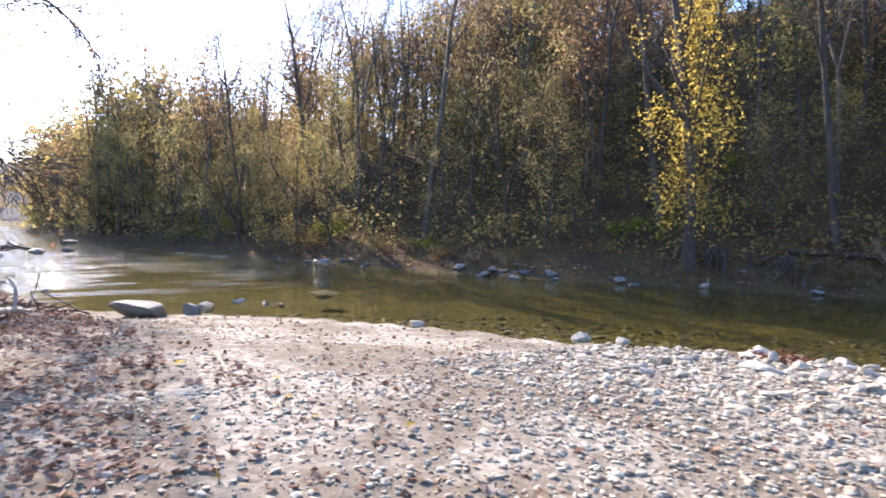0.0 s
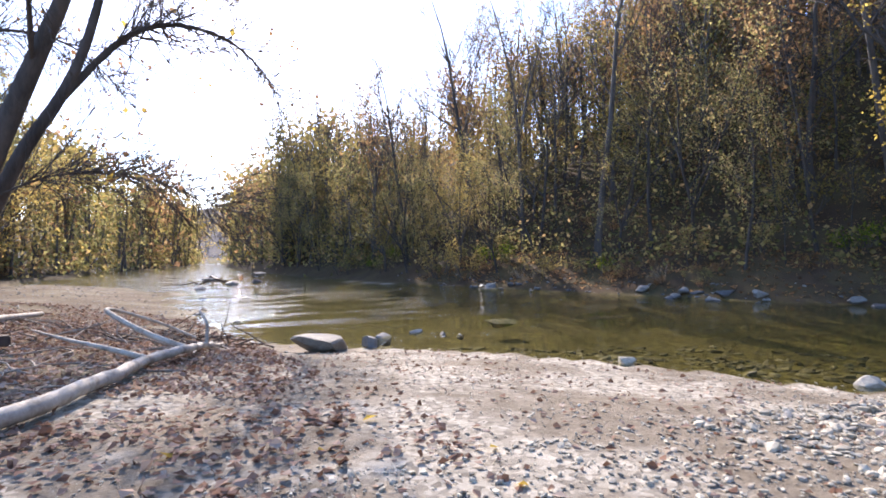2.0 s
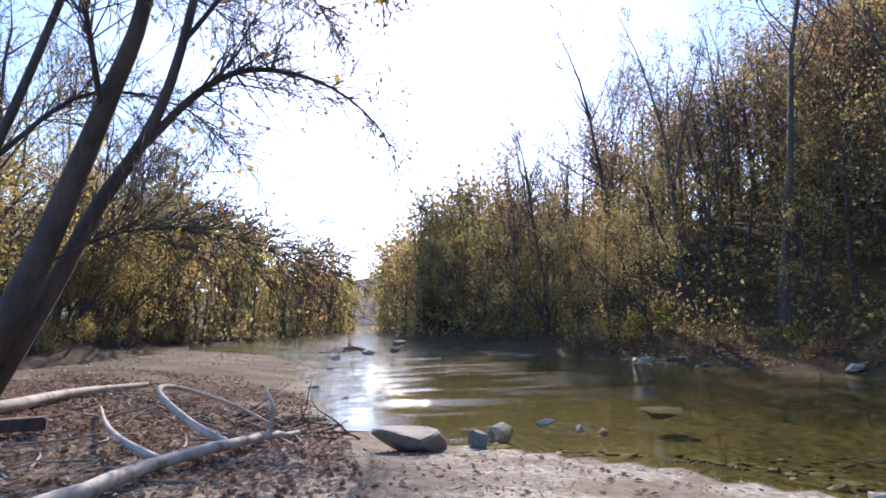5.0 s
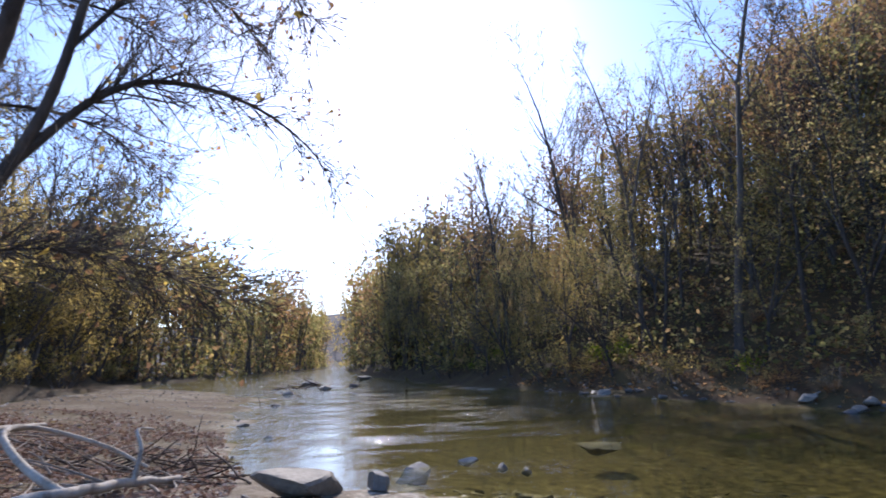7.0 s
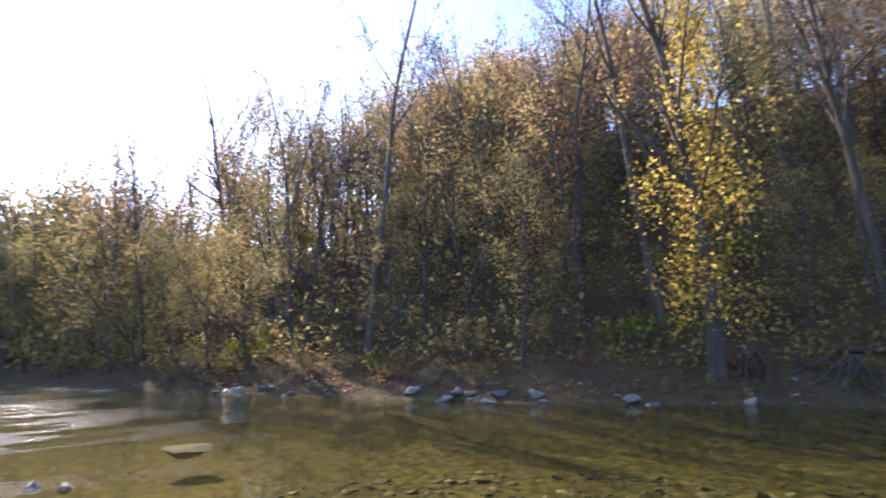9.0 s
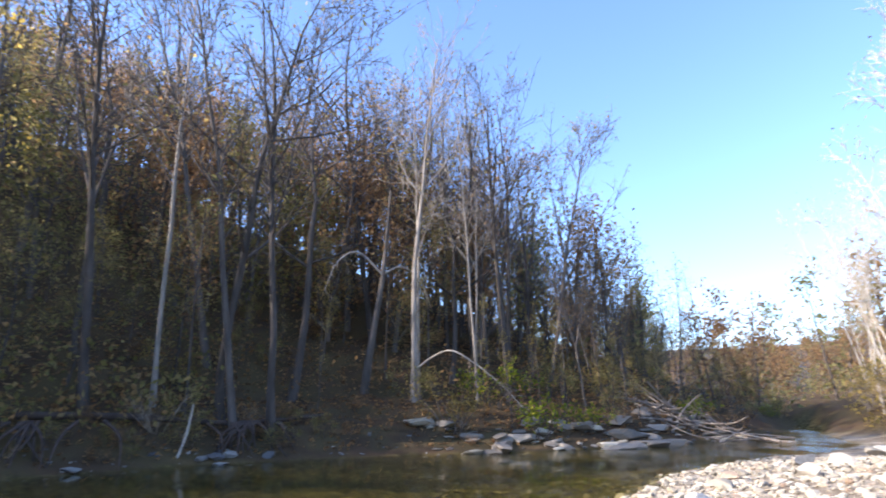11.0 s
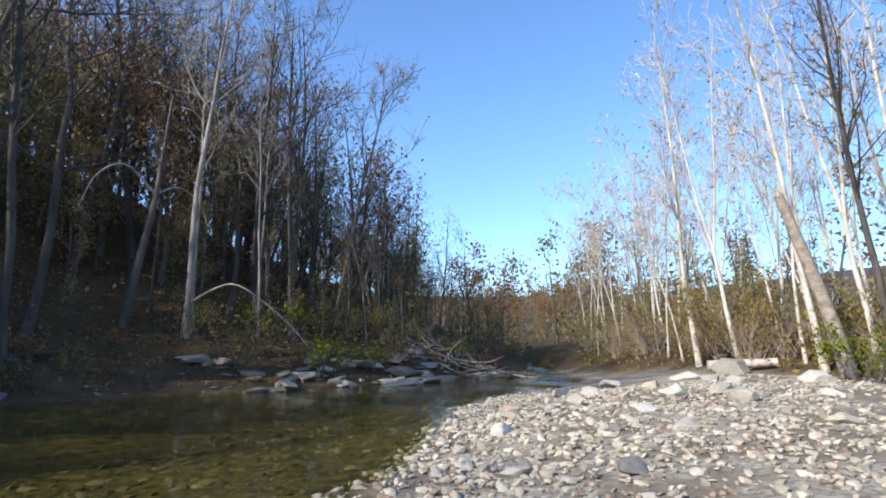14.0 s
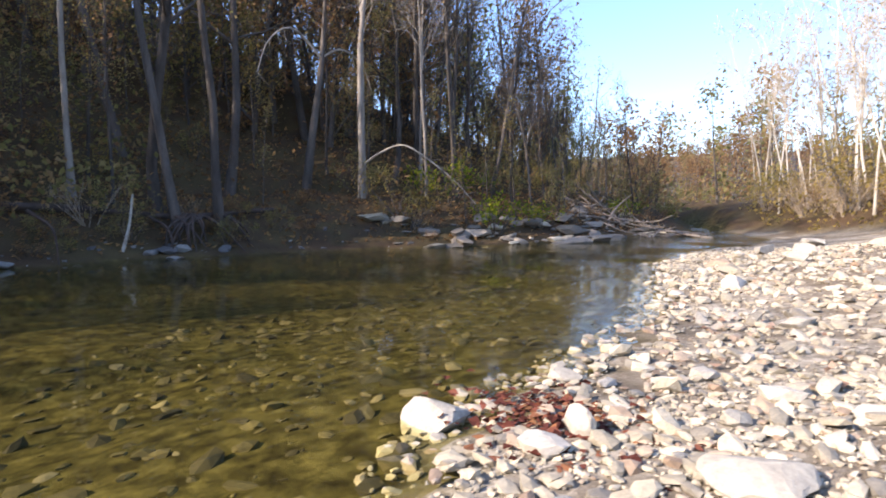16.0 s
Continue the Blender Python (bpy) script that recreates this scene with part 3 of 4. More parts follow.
# trees that stand out
for kind, x, y, s, spin, lean in (
        (bare_kinds[3], 20.7, 24.8, 1.2, 0.4, (-3, 1)), (bare_kinds[1], 21.2, 32.0, 0.86, 2.0, (-1, 0)), (bare_kinds[0], 20.4, 36.2, 1.02, 4.0, (-7, 4)),
        (bare_kinds[1], 16.6, 46.5, 0.78, 1.0, (0, 0)), (bare_kinds[3], 19.0, 49.0, 0.84, 3.1, (1, 0)), (bare_kinds[0], 16.5, 63.0, 0.72, 0.0, (0, 0)),
        (bare_kinds[2], 27.0, 2.4, 1.0, 3.0, (-3, 0)), (bare_kinds[2], 29.5, -0.4, 1.05, 5.0, (4, 0)), (bare_kinds[0], 26.5, 6.5, 0.95, 1.7, (0, 2)),
        (bare_kinds[3], 26.0, 13.5, 0.95, 4.4, (0, 0)), (bare_kinds[0], 25.6, 0.9, 0.85, 2.2, (0, 1)), (bare_kinds[3], 25.8, 2.0, 0.8, 3.2, (0, -2)),
        (leafy_kinds[0], 19.2, 27.5, 0.8, 1.0, (-14, 4)), (leafy_kinds[1], 17.4, 33.5, 0.9, 2.0, (-12, -6)),
        (leafy_kinds[1], 15.2, 41.0, 0.85, 3.0, (-10, 0)), (leafy_kinds[0], 21.2, 16.8, 0.8, 3.0, (-6, 0)), (leafy_kinds[2], 22.8, 20.5, 0.85, 0.3, (-5, 0)),
        (leafy_kinds[2], 21.5, 24.0, 0.8, 2.2, (-4, 0)), (rust_kinds[0], 36.8, -12.0, 1.2, 1.2, (0, 0)), (rust_kinds[1], 33.0, 27.0, 1.1, 0.2, (0, 0))):
    taken.append((x, y))
    plant(kind, x, y, s, spin, lean, WOODS)

# gap, kinds, number, first and last y, first and last distance from the water, sizes
for gap, kinds, n, y_lo, y_hi, d_lo, d_hi, s_lo, s_hi in (
        (2.2, leafy_kinds, 30, 15, 72, 1.5, 11, 0.62, 0.98), (2.0, leafy_kinds[:1] + thin_kinds[:2], 26, -8, 15, 2.0, 13, 0.5, 0.85),
        (1.6, bare_kinds, 13, 18, 62, 4, 14, 0.62, 0.8), (1.5, bare_kinds, 17, -8, 18, 3.5, 18, 0.75, 1.05),
        (1.5, bare_kinds, 12, -12, -7, 4.5, 18, 0.65, 0.9), (1.5, bare_kinds, 22, -36, -12, 2.5, 18, 0.4, 0.62), (1.5, bare_kinds, 18, 40, 80, 3, 14, 0.7, 0.95), (1.8, rust_kinds, 16, -26, 40, 8, 22, 0.75, 1.1),
        (1.2, thin_kinds, 34, -8, 60, 1.6, 14, 0.6, 1.1), (1.0, thin_kinds, 54, -36, -8, 1.5, 15, 0.55, 0.9), (1.8, leafy_kinds, 14, -36, -12, 3, 16, 0.6, 0.9)):
    made = 0
    for attempt in range(40 * n):
        if made == n:
            break
        y = rs.uniform(y_lo, y_hi)
        d = d_lo + (d_hi - d_lo) * rs.uniform() ** 1.4
        x = float(far_x(y)) + d
        if math.hypot(x - 22.6, y - 10.5) < 3.2 or (x < 22.6 and abs(y - 10.6) < 3.5) or (-7.5 < y < -2 and d < 6):
            continue
        if free(x, y, gap):
            plant(kinds[rs.integers(len(kinds))], x, y, rs.uniform(s_lo, s_hi), rs.uniform(0, 6.28), (rs.normal() * 2.5 - (4 if d < 5 and y > 14 else 0), rs.normal() * 2.5), WOODS, back=d > 11 or y > 50 or y < -24)
            made += 1
for n, y_lo, y_hi, d_hi, s_lo, s_hi in ((76, -6, 62, 11, 0.5, 1.1), (44, -38, -8, 10, 0.8, 1.5)):
    for _ in range(n):
        y = rs.uniform(y_lo, y_hi)
        x = float(far_x(y)) + 1.0 + d_hi * rs.uniform() ** 1.6
        plant(shrub_kinds[(0, 0, 1, 1, 2, 3)[rs.integers(6)]], x, y, rs.uniform(s_lo, s_hi), rs.uniform(0, 6.28), group="brush of the far bank")

for _ in range(54):
    y = rs.uniform(-6, 34)
    x = float(far_x(y)) + 0.7 + 1.9 * rs.uniform()
    plant(shrub_kinds[(1, 1, 0, 4)[rs.integers(4)]], x, y, rs.uniform(0.3, 0.6), rs.uniform(0, 6.28), (-14, 0), group="brush of the far bank")

# the yellow tree hung with vine leaves
rng = np.random.default_rng(77)
wood, crown, tips = Geo(), Geo(), []
grow(wood, (0, 0, -0.3), (0, 0, 1), 19, 0.2, 0, rng, tips, dict(TALL, clear=0.25, count=(18, 6, 3)))
cloud = []
for _ in range(140):
    a, h = rng.uniform(0, 6.28), 2.0 + 14.5 * rng.uniform()
    r = rng.uniform(0.1, 1.0) * (2.9 if h < 10 else 1.9) * (0.6 + 0.4 * math.sin(h * 1.9 + a))
    c = np.array([r * math.cos(a), r * math.sin(a), h])
    cloud.append(c + rng.normal(size=(52, 3)) * np.array([0.3, 0.3, 0.55]))
leaves(crown, np.concatenate(cloud), 0.095, rng)
vine_tree = tagged(new("tree"), "tall tree hung with bright yellow vine leaves", "tree")
part("trunk", wood, BARK_DARK, vine_tree)
part("crown", crown, LEAF_YELLOW, vine_tree, "bright yellow leaves", smooth=False)
vine_tree.matrix_basis = Matrix.Translation((22.6, 10.6, on_land(22.6, 10.6)))

# pale twin trunks and the bent pale tree downstream
pale_kinds = [make_tree(19, 0.13, 61, BARK_WHITE, LEAF_RUST, 60, 0.09, SYC, "tall pale sycamore with bare white branches"),
              make_tree(17, 0.1, 62, BARK_WHITE, LEAF_RUST, 70, 0.09, dict(SYC, fork=(0.3, 2, 0.16), count=(11, 6, 4)), "slender forked sycamore with white bark"),
              make_tree(14, 0.055, 63, BARK_WHITE, LEAF_GOLD, 160, 0.09, dict(SYC, count=(15, 6, 3), clear=0.2), "thin pale sycamore with few leaves")]
ash_kinds = [make_tree(19, 0.13, 64, BARK_ASH, LEAF_RUST, 60, 0.09, dict(TALL, count=(13, 6, 3), clear=0.5), "tall pale grey tree with bare branches"),
             make_tree(16, 0.07, 65, BARK_ASH, LEAF_GOLD, 120, 0.09, dict(SYC, clear=0.4), "slender pale grey tree with few leaves")]
plant(ash_kinds[0], 28.0, -5.2, 0.98, 0.5, (4, 1), WOODS)
plant(ash_kinds[1], 28.6, -5.7, 1.05, 2.5, (1, -2), WOODS)
plant(ash_kinds[1], 27.6, 4.6, 1.2, 1.0, (0, 3), WOODS)
plant(ash_kinds[1], 29.5, -9.0, 0.9, 1.0, (0, 0), WOODS)
plant(ash_kinds[1], 27.2, -7.8, 0.85, 4.0, (0, 1), WOODS)
rng = np.random.default_rng(3)
bent = tagged(new("tree"), "leaning pale trunk with two drooping bare branches", "tree")
g = Geo()
tube(g, spline([(0, 0, -0.3), (-0.1, -0.3, 2.2), (0.0, -0.7, 4.4), (0.1, -0.9, 6.0), (0.2, -1.2, 9.5)], 14), np.linspace(0.2, 0.05, 14), 9)
part("trunk", g, BARK_GREY, bent)
for pts in ([(0.05, -0.85, 5.2), (0, 0.4, 6.2), (-0.1, 1.4, 5.6), (-0.1, 1.9, 4.3)], [(0.05, -0.85, 5.3), (0, -1.7, 5.7), (0, -2.6, 5.2), (0, -3.1, 4.1)]):
    g = Geo()
    p = spline(pts, 12)
    tube(g, p, np.linspace(0.055, 0.015, 12), 6)
    for i in range(4, 12):
        e = p[i] + np.array([rng.normal() * 0.3, rng.normal() * 0.4, -0.5 + rng.normal() * 0.3])
        tube(g, [p[i], (p[i] + e) / 2 + rng.normal(size=3) * 0.06, e], [0.016, 0.011, 0.005], 3)
    part("branch", g, LOG_WHITE, bent)
bent.matrix_basis = Matrix.Translation((29.6, -3.5, on_land(29.6, -3.5)))
fallen = tagged(new("hanging_branch"), "pale bare branch drooping over the bank", "branch")
g = Geo()
base = np.array([27.0, -5.5, on_land(27.0, -5.5)])
arc = spline([(0.95, 0.3, 3.0 - base[2]), (0.3, -0.2, 3.5 - base[2]), (-0.53, -0.77, 3.75 - base[2]), (-1.1, -1.7, 3.1 - base[2]), (-1.7, -2.5, 2.25 - base[2]), (-2.1, -3.1, 1.45 - base[2])], 20)
tube(g, arc, np.linspace(0.05, 0.016, 20), 6)
part("limb", g, LOG_WHITE, fallen)
g = Geo()
for i in range(10, 20):
    for _ in range(4):
        e = arc[i] + np.array([rng.normal() * 0.35, -0.4 + rng.normal() * 0.35, rng.normal() * 0.3 - 0.35])
        tube(g, [arc[i], (arc[i] + e) / 2 + rng.normal(size=3) * 0.08, e], [0.016, 0.011, 0.005], 3)
part("twig_spray", g, DRIFT, fallen)
fallen.matrix_basis = Matrix.Translation(base)

# ---- woods of the near side ----
LEFTW = "trees of the near bank"
for n, kinds, y_lo, y_hi in ((50, leafy_kinds + [leafy_kinds[1]] * 2, 21, 72), (28, bare_kinds, 19, 66), (16, thin_kinds, 22, 60)):
    for _ in range(n):
        y = rs.uniform(y_lo, y_hi)
        edge = min(-11.5, float(near_x(y)) - 1.5) if y > 46 else -11.8
        x = edge - 0.3 - 13 * rs.uniform() ** 1.5
        plant(kinds[rs.integers(len(kinds))], x, y, rs.uniform(0.95, 1.2) * (0.85 if kinds is bare_kinds else 1), rs.uniform(0, 6.28), (10 + rs.normal() * 4, rs.normal() * 3), LEFTW, back=x < -16 or y > 46)
for _ in range(52):
    y = rs.uniform(19, 64)
    x = min(-11.0, float(near_x(y)) - 1.0 if y > 46 else -11.0) - 6 * rs.uniform()
    plant(shrub_kinds[rs.integers(3)], x, y, rs.uniform(0.6, 1.3), rs.uniform(0, 6.28), group="brush of the near bank")

SYCS = "sycamores of the near bank"
for kind, x, y, s, spin, lean in (
        (pale_kinds[0], 14.2, -20.6, 0.82, 1.0, (6, 5)), (pale_kinds[1], 12.4, -19.8, 1.0, 2.0, (14, 4)), (pale_kinds[0], 9.4, -18.2, 1.05, 0.3, (15, 5)),
        (pale_kinds[1], 8.0, -18.6, 1.05, 4.0, (13, 3)), (pale_kinds[2], 16.4, -23.0, 0.95, 1.4, (9, 4)), (pale_kinds[1], 17.6, -26.0, 0.7, 2.8, (10, 0)),
        (pale_kinds[2], 13.4, -23.0, 1.1, 5.2, (12, 0)), (pale_kinds[0], 10.6, -24.0, 0.95, 3.3, (12, 2)), (pale_kinds[2], 7.0, -20.0, 1.2, 0.1, (12, 4)),
        (pale_kinds[1], 19.5, -30.0, 0.7, 0.4, (8, 0)), (pale_kinds[2], 15.4, -28.0, 1.15, 1.9, (8, 0)), (pale_kinds[1], 12.6, -28.0, 1.0, 5.9, (9, 0)),
        (pale_kinds[2], 21.5, -34.0, 0.8, 2.2, (8, 0)), (pale_kinds[1], 8.6, -26.0, 1.0, 3.9, (9, 0)), (pale_kinds[0], 5.2, -22.0, 0.95, 2.6, (10, 0)),
        (pale_kinds[2], 18.6, -36.0, 0.9, 2.9, (6, 0)), (pale_kinds[2], 11.2, -21.4, 1.0, 4.1, (14, 3)), (pale_kinds[0], 6.6, -18.2, 0.95, 3.7, (13, 5)),
        (bare_kinds[0], 7.4, -17.4, 0.72, 0.4, (7, 4)), (bare_kinds[3], 4.0, -19.5, 0.75, 0.9, (4, 0)), (pale_kinds[2], 17.4, -24.4, 0.75, 3.4, (13, 3)),
        (pale_kinds[2], 15.2, -21.6, 0.85, 5.4, (16, 3)), (pale_kinds[2], 18.6, -27.2, 0.65, 0.9, (12, 2)), (pale_kinds[2], 10.2, -19.6, 1.15, 2.7, (16, 3))):
    plant(kind, x, y, s, spin, (lean[0] * 0.3, lean[1]), SYCS)
for _ in range(130):
    x = rs.uniform(1, 23)
    y = -18.0 - (x - 9) * 0.62 * (x > 9) - 9 * rs.uniform() ** 1.3
    plant(shrub_kinds[(4, 4, 4, 1, 4, 2)[rs.integers(6)]], x, y, rs.uniform(0.7, 1.5), rs.uniform(0, 6.28), group="brush under the sycamores")
for _ in range(40):
    x = rs.uniform(0, 22)
    y = -21 - (x - 9) * 0.62 * (x > 9) - 14 * rs.uniform()
    plant((thin_kinds[1:2] + pale_kinds[1:] + pale_kinds[2:])[rs.integers(4)], x, y, rs.uniform(0.55, 0.9), rs.uniform(0, 6.28), (6, 0), SYCS, back=y < -25)
for _ in range(30):
    y = rs.uniform(-40, -23)
    x = 5.1 + 0.56 * (4.1 - y) - 5 * rs.uniform()
    plant((shrub_kinds[4:] + shrub_kinds[4:] + pale_kinds[2:])[rs.integers(3)], x, y, rs.uniform(0.55, 0.95), rs.uniform(0, 6.28), (6, 0), group="brush of the lower bar")
bush = make_shrub(1.7, 58, LEAF_GREEN, 900, 0.09, "yellow-green leafy bush beside the broken trunk", BARK_GREY, 12)
bush.matrix_basis = Matrix.Translation((7.9, -15.2, on_land(7.9, -15.2)))

snag = tagged(new("broken_trunk"), "thick grey leaning tree trunk, snapped off at the top", "tree trunk")
g = Geo()
tube(g, spline([(0, 0, -0.4), (0.35, 0.1, 1.6), (0.9, 0.25, 3.8), (1.5, 0.35, 6.0)], 12), np.linspace(0.26, 0.15, 12), 12, True)
part("trunk", g, DRIFT, snag)
g = Geo()
for k in range(7):
    a = k * 0.9
    b = np.array([1.5 + 0.12 * math.cos(a), 0.35 + 0.12 * math.sin(a), 5.9])
    tube(g, [b, b + [0.03, 0.01, 0.35 + 0.1 * math.sin(5 * a)]], [0.06, 0.01], 4)
part("splinters", g, LOG_WHITE, snag, "raw pale splintered wood")
snag.matrix_basis = Matrix.Translation((8.55, -17.05, on_land(8.55, -17.05)))


# ---- the leaning tree over the bar ----
rng = np.random.default_rng(19)
lean_tree = tagged(new("tree"), "dark leaning riverside tree with drooping leafy twigs", "tree")
trunks = ([(-3.5, 13.4, 0.2), (-2.45, 13.2, 2.3), (-1.8, 13.0, 3.95), (-1.26, 12.7, 5.25), (-0.81, 12.4, 6.4), (-0.3, 11.9, 8.8), (0.2, 11.6, 11.5)],
          [(-3.4, 13.9, 0.2), (-2.3, 13.6, 2.2), (-1.69, 13.6, 3.64), (-1.0, 13.6, 4.93), (-0.53, 13.5, 6.4), (0.1, 13.2, 9.5)],
          [(-4.6, 14.6, 0.2), (-4.2, 14.6, 3.0), (-3.4, 14.8, 6.0), (-2.4, 15.0, 10.0)])
limbs = ([(-1.15, 13.6, 4.6), (-0.2, 13.9, 5.9), (0.7, 14.6, 6.6), (2.0, 16.5, 7.1), (3.2, 18.6, 7.0), (3.9, 20.0, 6.4)],
         [(-0.6, 12.2, 7.2), (0.7, 12.4, 8.6), (2.1, 13.2, 8.9), (3.1, 15.2, 8.3)],
         [(-2.3, 13.2, 2.7), (-1.0, 13.3, 3.3), (0.4, 14.2, 3.3), (1.8, 15.4, 2.9)],
         [(-1.4, 12.8, 4.9), (-1.2, 11.2, 6.2), (-0.9, 9.6, 6.8), (-0.5, 8.2, 6.7)],
         [(-3.8, 14.7, 4.6), (-2.6, 15.4, 6.2), (-1.4, 17.4, 6.8), (-0.4, 19.2, 6.3)],
         [(-0.5, 13.5, 6.5), (0.3, 14.2, 8.1), (1.2, 16.0, 9.2), (2.0, 18.0, 9.4)],
         [(-2.9, 14.9, 7.8), (-2.0, 16.2, 9.0), (-0.8, 18.2, 9.6), (0.6, 20.5, 9.0)])
hang = []
for k, pts in enumerate(trunks):
    g = Geo()
    p = spline(pts, 20)
    tube(g, p, np.linspace((0.22, 0.16, 0.13)[k], 0.05, 20), 10)
    part("trunk", g, BARK_DARK, lean_tree)
for k, pts in enumerate(limbs):
    g = Geo()
    p = spline(pts, 18)
    r = np.linspace((0.075, 0.055, 0.02, 0.045, 0.05, 0.045, 0.045)[k], 0.01, 18)
    tube(g, p, r, 7)
    for i in range(3, 18):
        for _ in range(9):
            d = unit(unit(p[min(i + 1, 17)] - p[i - 1]) + rng.normal(size=3) * 0.75)
            grow(g, p[i], d, rng.uniform(0.7, 2.2), max(0.009, r[i] * 0.3), 2, rng, hang, dict(depth=3, count=(0, 0, 7), spread=(0, 0, 0.6), ratio=(0, 0, 0.5), clear=0.2, tipleaves=3, twig=0.008))
    part("limb", g, BARK_DARK, lean_tree)
g = Geo()
leaves(g, leaf_cloud(hang, 620, rng, 0.08), 0.085, rng)
part("crown", g, LEAF_RUST, lean_tree, "sparse brown autumn leaves", smooth=False)
g = Geo()
leaves(g, leaf_cloud(hang, 60, rng, 0.08), 0.13, rng)
part("crown", g, LEAF_YELLOW, lean_tree, "few yellow leaves", smooth=False)


# ---- distant woods ----
rng = np.random.default_rng(8)


def low_tree(height, count, nleaf, size, spread, depth=1):
    w, c, tips = Geo(), Geo(), []
    grow(w, (0, 0, -1), (0, 0, 1), height, 0.14, 0, rng, tips, dict(depth=depth, count=(count, 5), spread=(0.75, 0.7), ratio=(0.3, 0.5), clear=0.1, low=True, tipleaves=5, profile=dome, lift=0.12))
    leaves(c, leaf_cloud(tips, nleaf, rng, spread), size, rng, plain=True)
    return np.concatenate(w.v), w.f, np.concatenate(c.v), c.f


hill_kinds = [low_tree(12, 24, 1000, 0.17, 0.5), low_tree(11, 26, 1100, 0.17, 0.55), low_tree(15, 18, 220, 0.14, 0.3, 2), low_tree(13, 22, 700, 0.16, 0.5)]
low_kinds = [low_tree(13, 9, 340, 0.34, 0.7), low_tree(12, 9, 400, 0.34, 0.7), low_tree(14, 16, 110, 0.24, 0.4), low_tree(13, 9, 340, 0.34, 0.7)]
far_wood, far_crowns = Geo(), [Geo(), Geo(), Geo()]
spots = []
for _ in range(250):
    y = rng.uniform(-8, 48)
    spots.append((float(far_x(y)) + 9 + 38 * rng.uniform() ** 0.9, y, hill_kinds))
for _ in range(30):
    y = rng.uniform(24, 47)
    spots.append((float(far_x(y)) + 10 + 22 * rng.uniform(), y, hill_kinds[:2]))
for _ in range(22):
    y = rng.uniform(-27, -3)
    spots.append((float(far_x(y)) + 8 + 16 * rng.uniform(), y, hill_kinds))
for _ in range(80):
    y = rng.uniform(-44, -8)
    spots.append((float(far_x(y)) + 9 + 30 * rng.uniform(), y, hill_kinds))
for _ in range(50):
    y = rng.uniform(46, 74)
    spots.append((float(far_x(y)) + 2 + 22 * rng.uniform() ** 1.4, y, hill_kinds))
for _ in range(230):
    y = 70 + 240 * rng.uniform() ** 1.3
    spots.append((float(far_x(y)) + 2.0 + 50 * rng.uniform() ** 1.6, y, low_kinds))
for _ in range(220):
    y = 62 + 170 * rng.uniform() ** 1.5
    spots.append((float(near_x(y)) - 1.5 - 36 * rng.uniform() ** 1.6, y, low_kinds))
for _ in range(130):
    y = rng.uniform(-180, -36)
    spots.append((float(far_x(y)) + 1.5 + 45 * rng.uniform() ** 1.5, y, low_kinds))
for _ in range(130):
    y = rng.uniform(-180, -38)
    spots.append((float(near_x(y)) - (9.0 if y > -48 else 2.0) - 50 * rng.uniform() ** 1.5, y, low_kinds))
for _ in range(70):
    spots.append((rng.uniform(-50, 70), rng.uniform(265, 450), low_kinds))
for _ in range(90):
    a, b = rng.uniform(130, 320), rng.uniform(-55, 55)
    spots.append((6 + 0.56 * a + 0.83 * b, 5 - 0.83 * a + 0.56 * b, low_kinds))
for x, y, kinds in spots:
    wv, wf, cv, cf = kinds[rng.integers(len(kinds))]
    s = rng.uniform(0.75, 1.2) * (float(np.interp(y, [-180, -60, -28, -14, 40, 60, 80, 130], [0.9, 0.75, 0.62, 0.95, 0.95, 1.1, 1.3, 1.5])) if x > far_x(y) else float(np.interp(y, [-180, -28, 60, 90, 130], [0.95, 0.9, 1.15, 1.3, 1.4])))
    m = turn_z(rng.uniform(0, 6.28)) * s
    at = np.array([x, y, on_land(x, y)])
    far_wood.add_mixed(wv @ m.T + at, wf)
    far_crowns[((0, 0, 1, 2) if y > 54 else (1, 1, 0, 2) if y > 14 else (1, 1, 1, 0))[rng.integers(4)]].add_mixed(cv @ m.T + at, cf)
under = Geo()
for x, y, kinds in spots:
    if min(abs(x - float(far_x(y))), abs(x - float(near_x(y)))) < 9:
        leaves(under, np.array([x, y, on_land(x, y) + 1.3]) + rng.normal(size=(60, 3)) * [1.6, 1.6, 1.1], 0.3, rng, plain=True)
back = {}
for kind, m in merged_trees:
    turn, at = np.array(m.to_3x3()), np.array(m.translation)
    for piece in kind.children:
        me = piece.data
        v, f, size = np.empty(len(me.vertices) * 3), np.empty(len(me.loops), np.int32), np.empty(len(me.polygons), np.int32)
        me.vertices.foreach_get("co", v)
        me.loops.foreach_get("vertex_index", f)
        me.polygons.foreach_get("loop_total", size)
        corner = np.repeat(size, size)
        key = (piece.name.split(".")[0], me.materials[0].name)
        back.setdefault(key, Geo()).add_mixed(v.reshape(-1, 3) @ turn.T + at, [f[corner == k].reshape(-1, k) for k in (3, 4) if (size == k).any()])
back_woods = tagged(new("back_woods"), "dense autumn trees behind the river's edge", "woods", kind="stuff")
for (piece_name, mat_name), geo in back.items():
    part(piece_name, geo, bpy.data.materials[mat_name], back_woods, smooth=piece_name == "trunk")
far_woods = tagged(new("far_woods"), "autumn woods on the banks and hills far along the river", "woods", kind="stuff")
part("trunks", far_wood, BARK_GREY, far_woods)
for geo, mat in zip(far_crowns + [under], (LEAF_OLIVE, LEAF_RUST, LEAF_GOLD, LEAF_OLIVE)):
    part("crowns", geo, mat, far_woods, smooth=False)


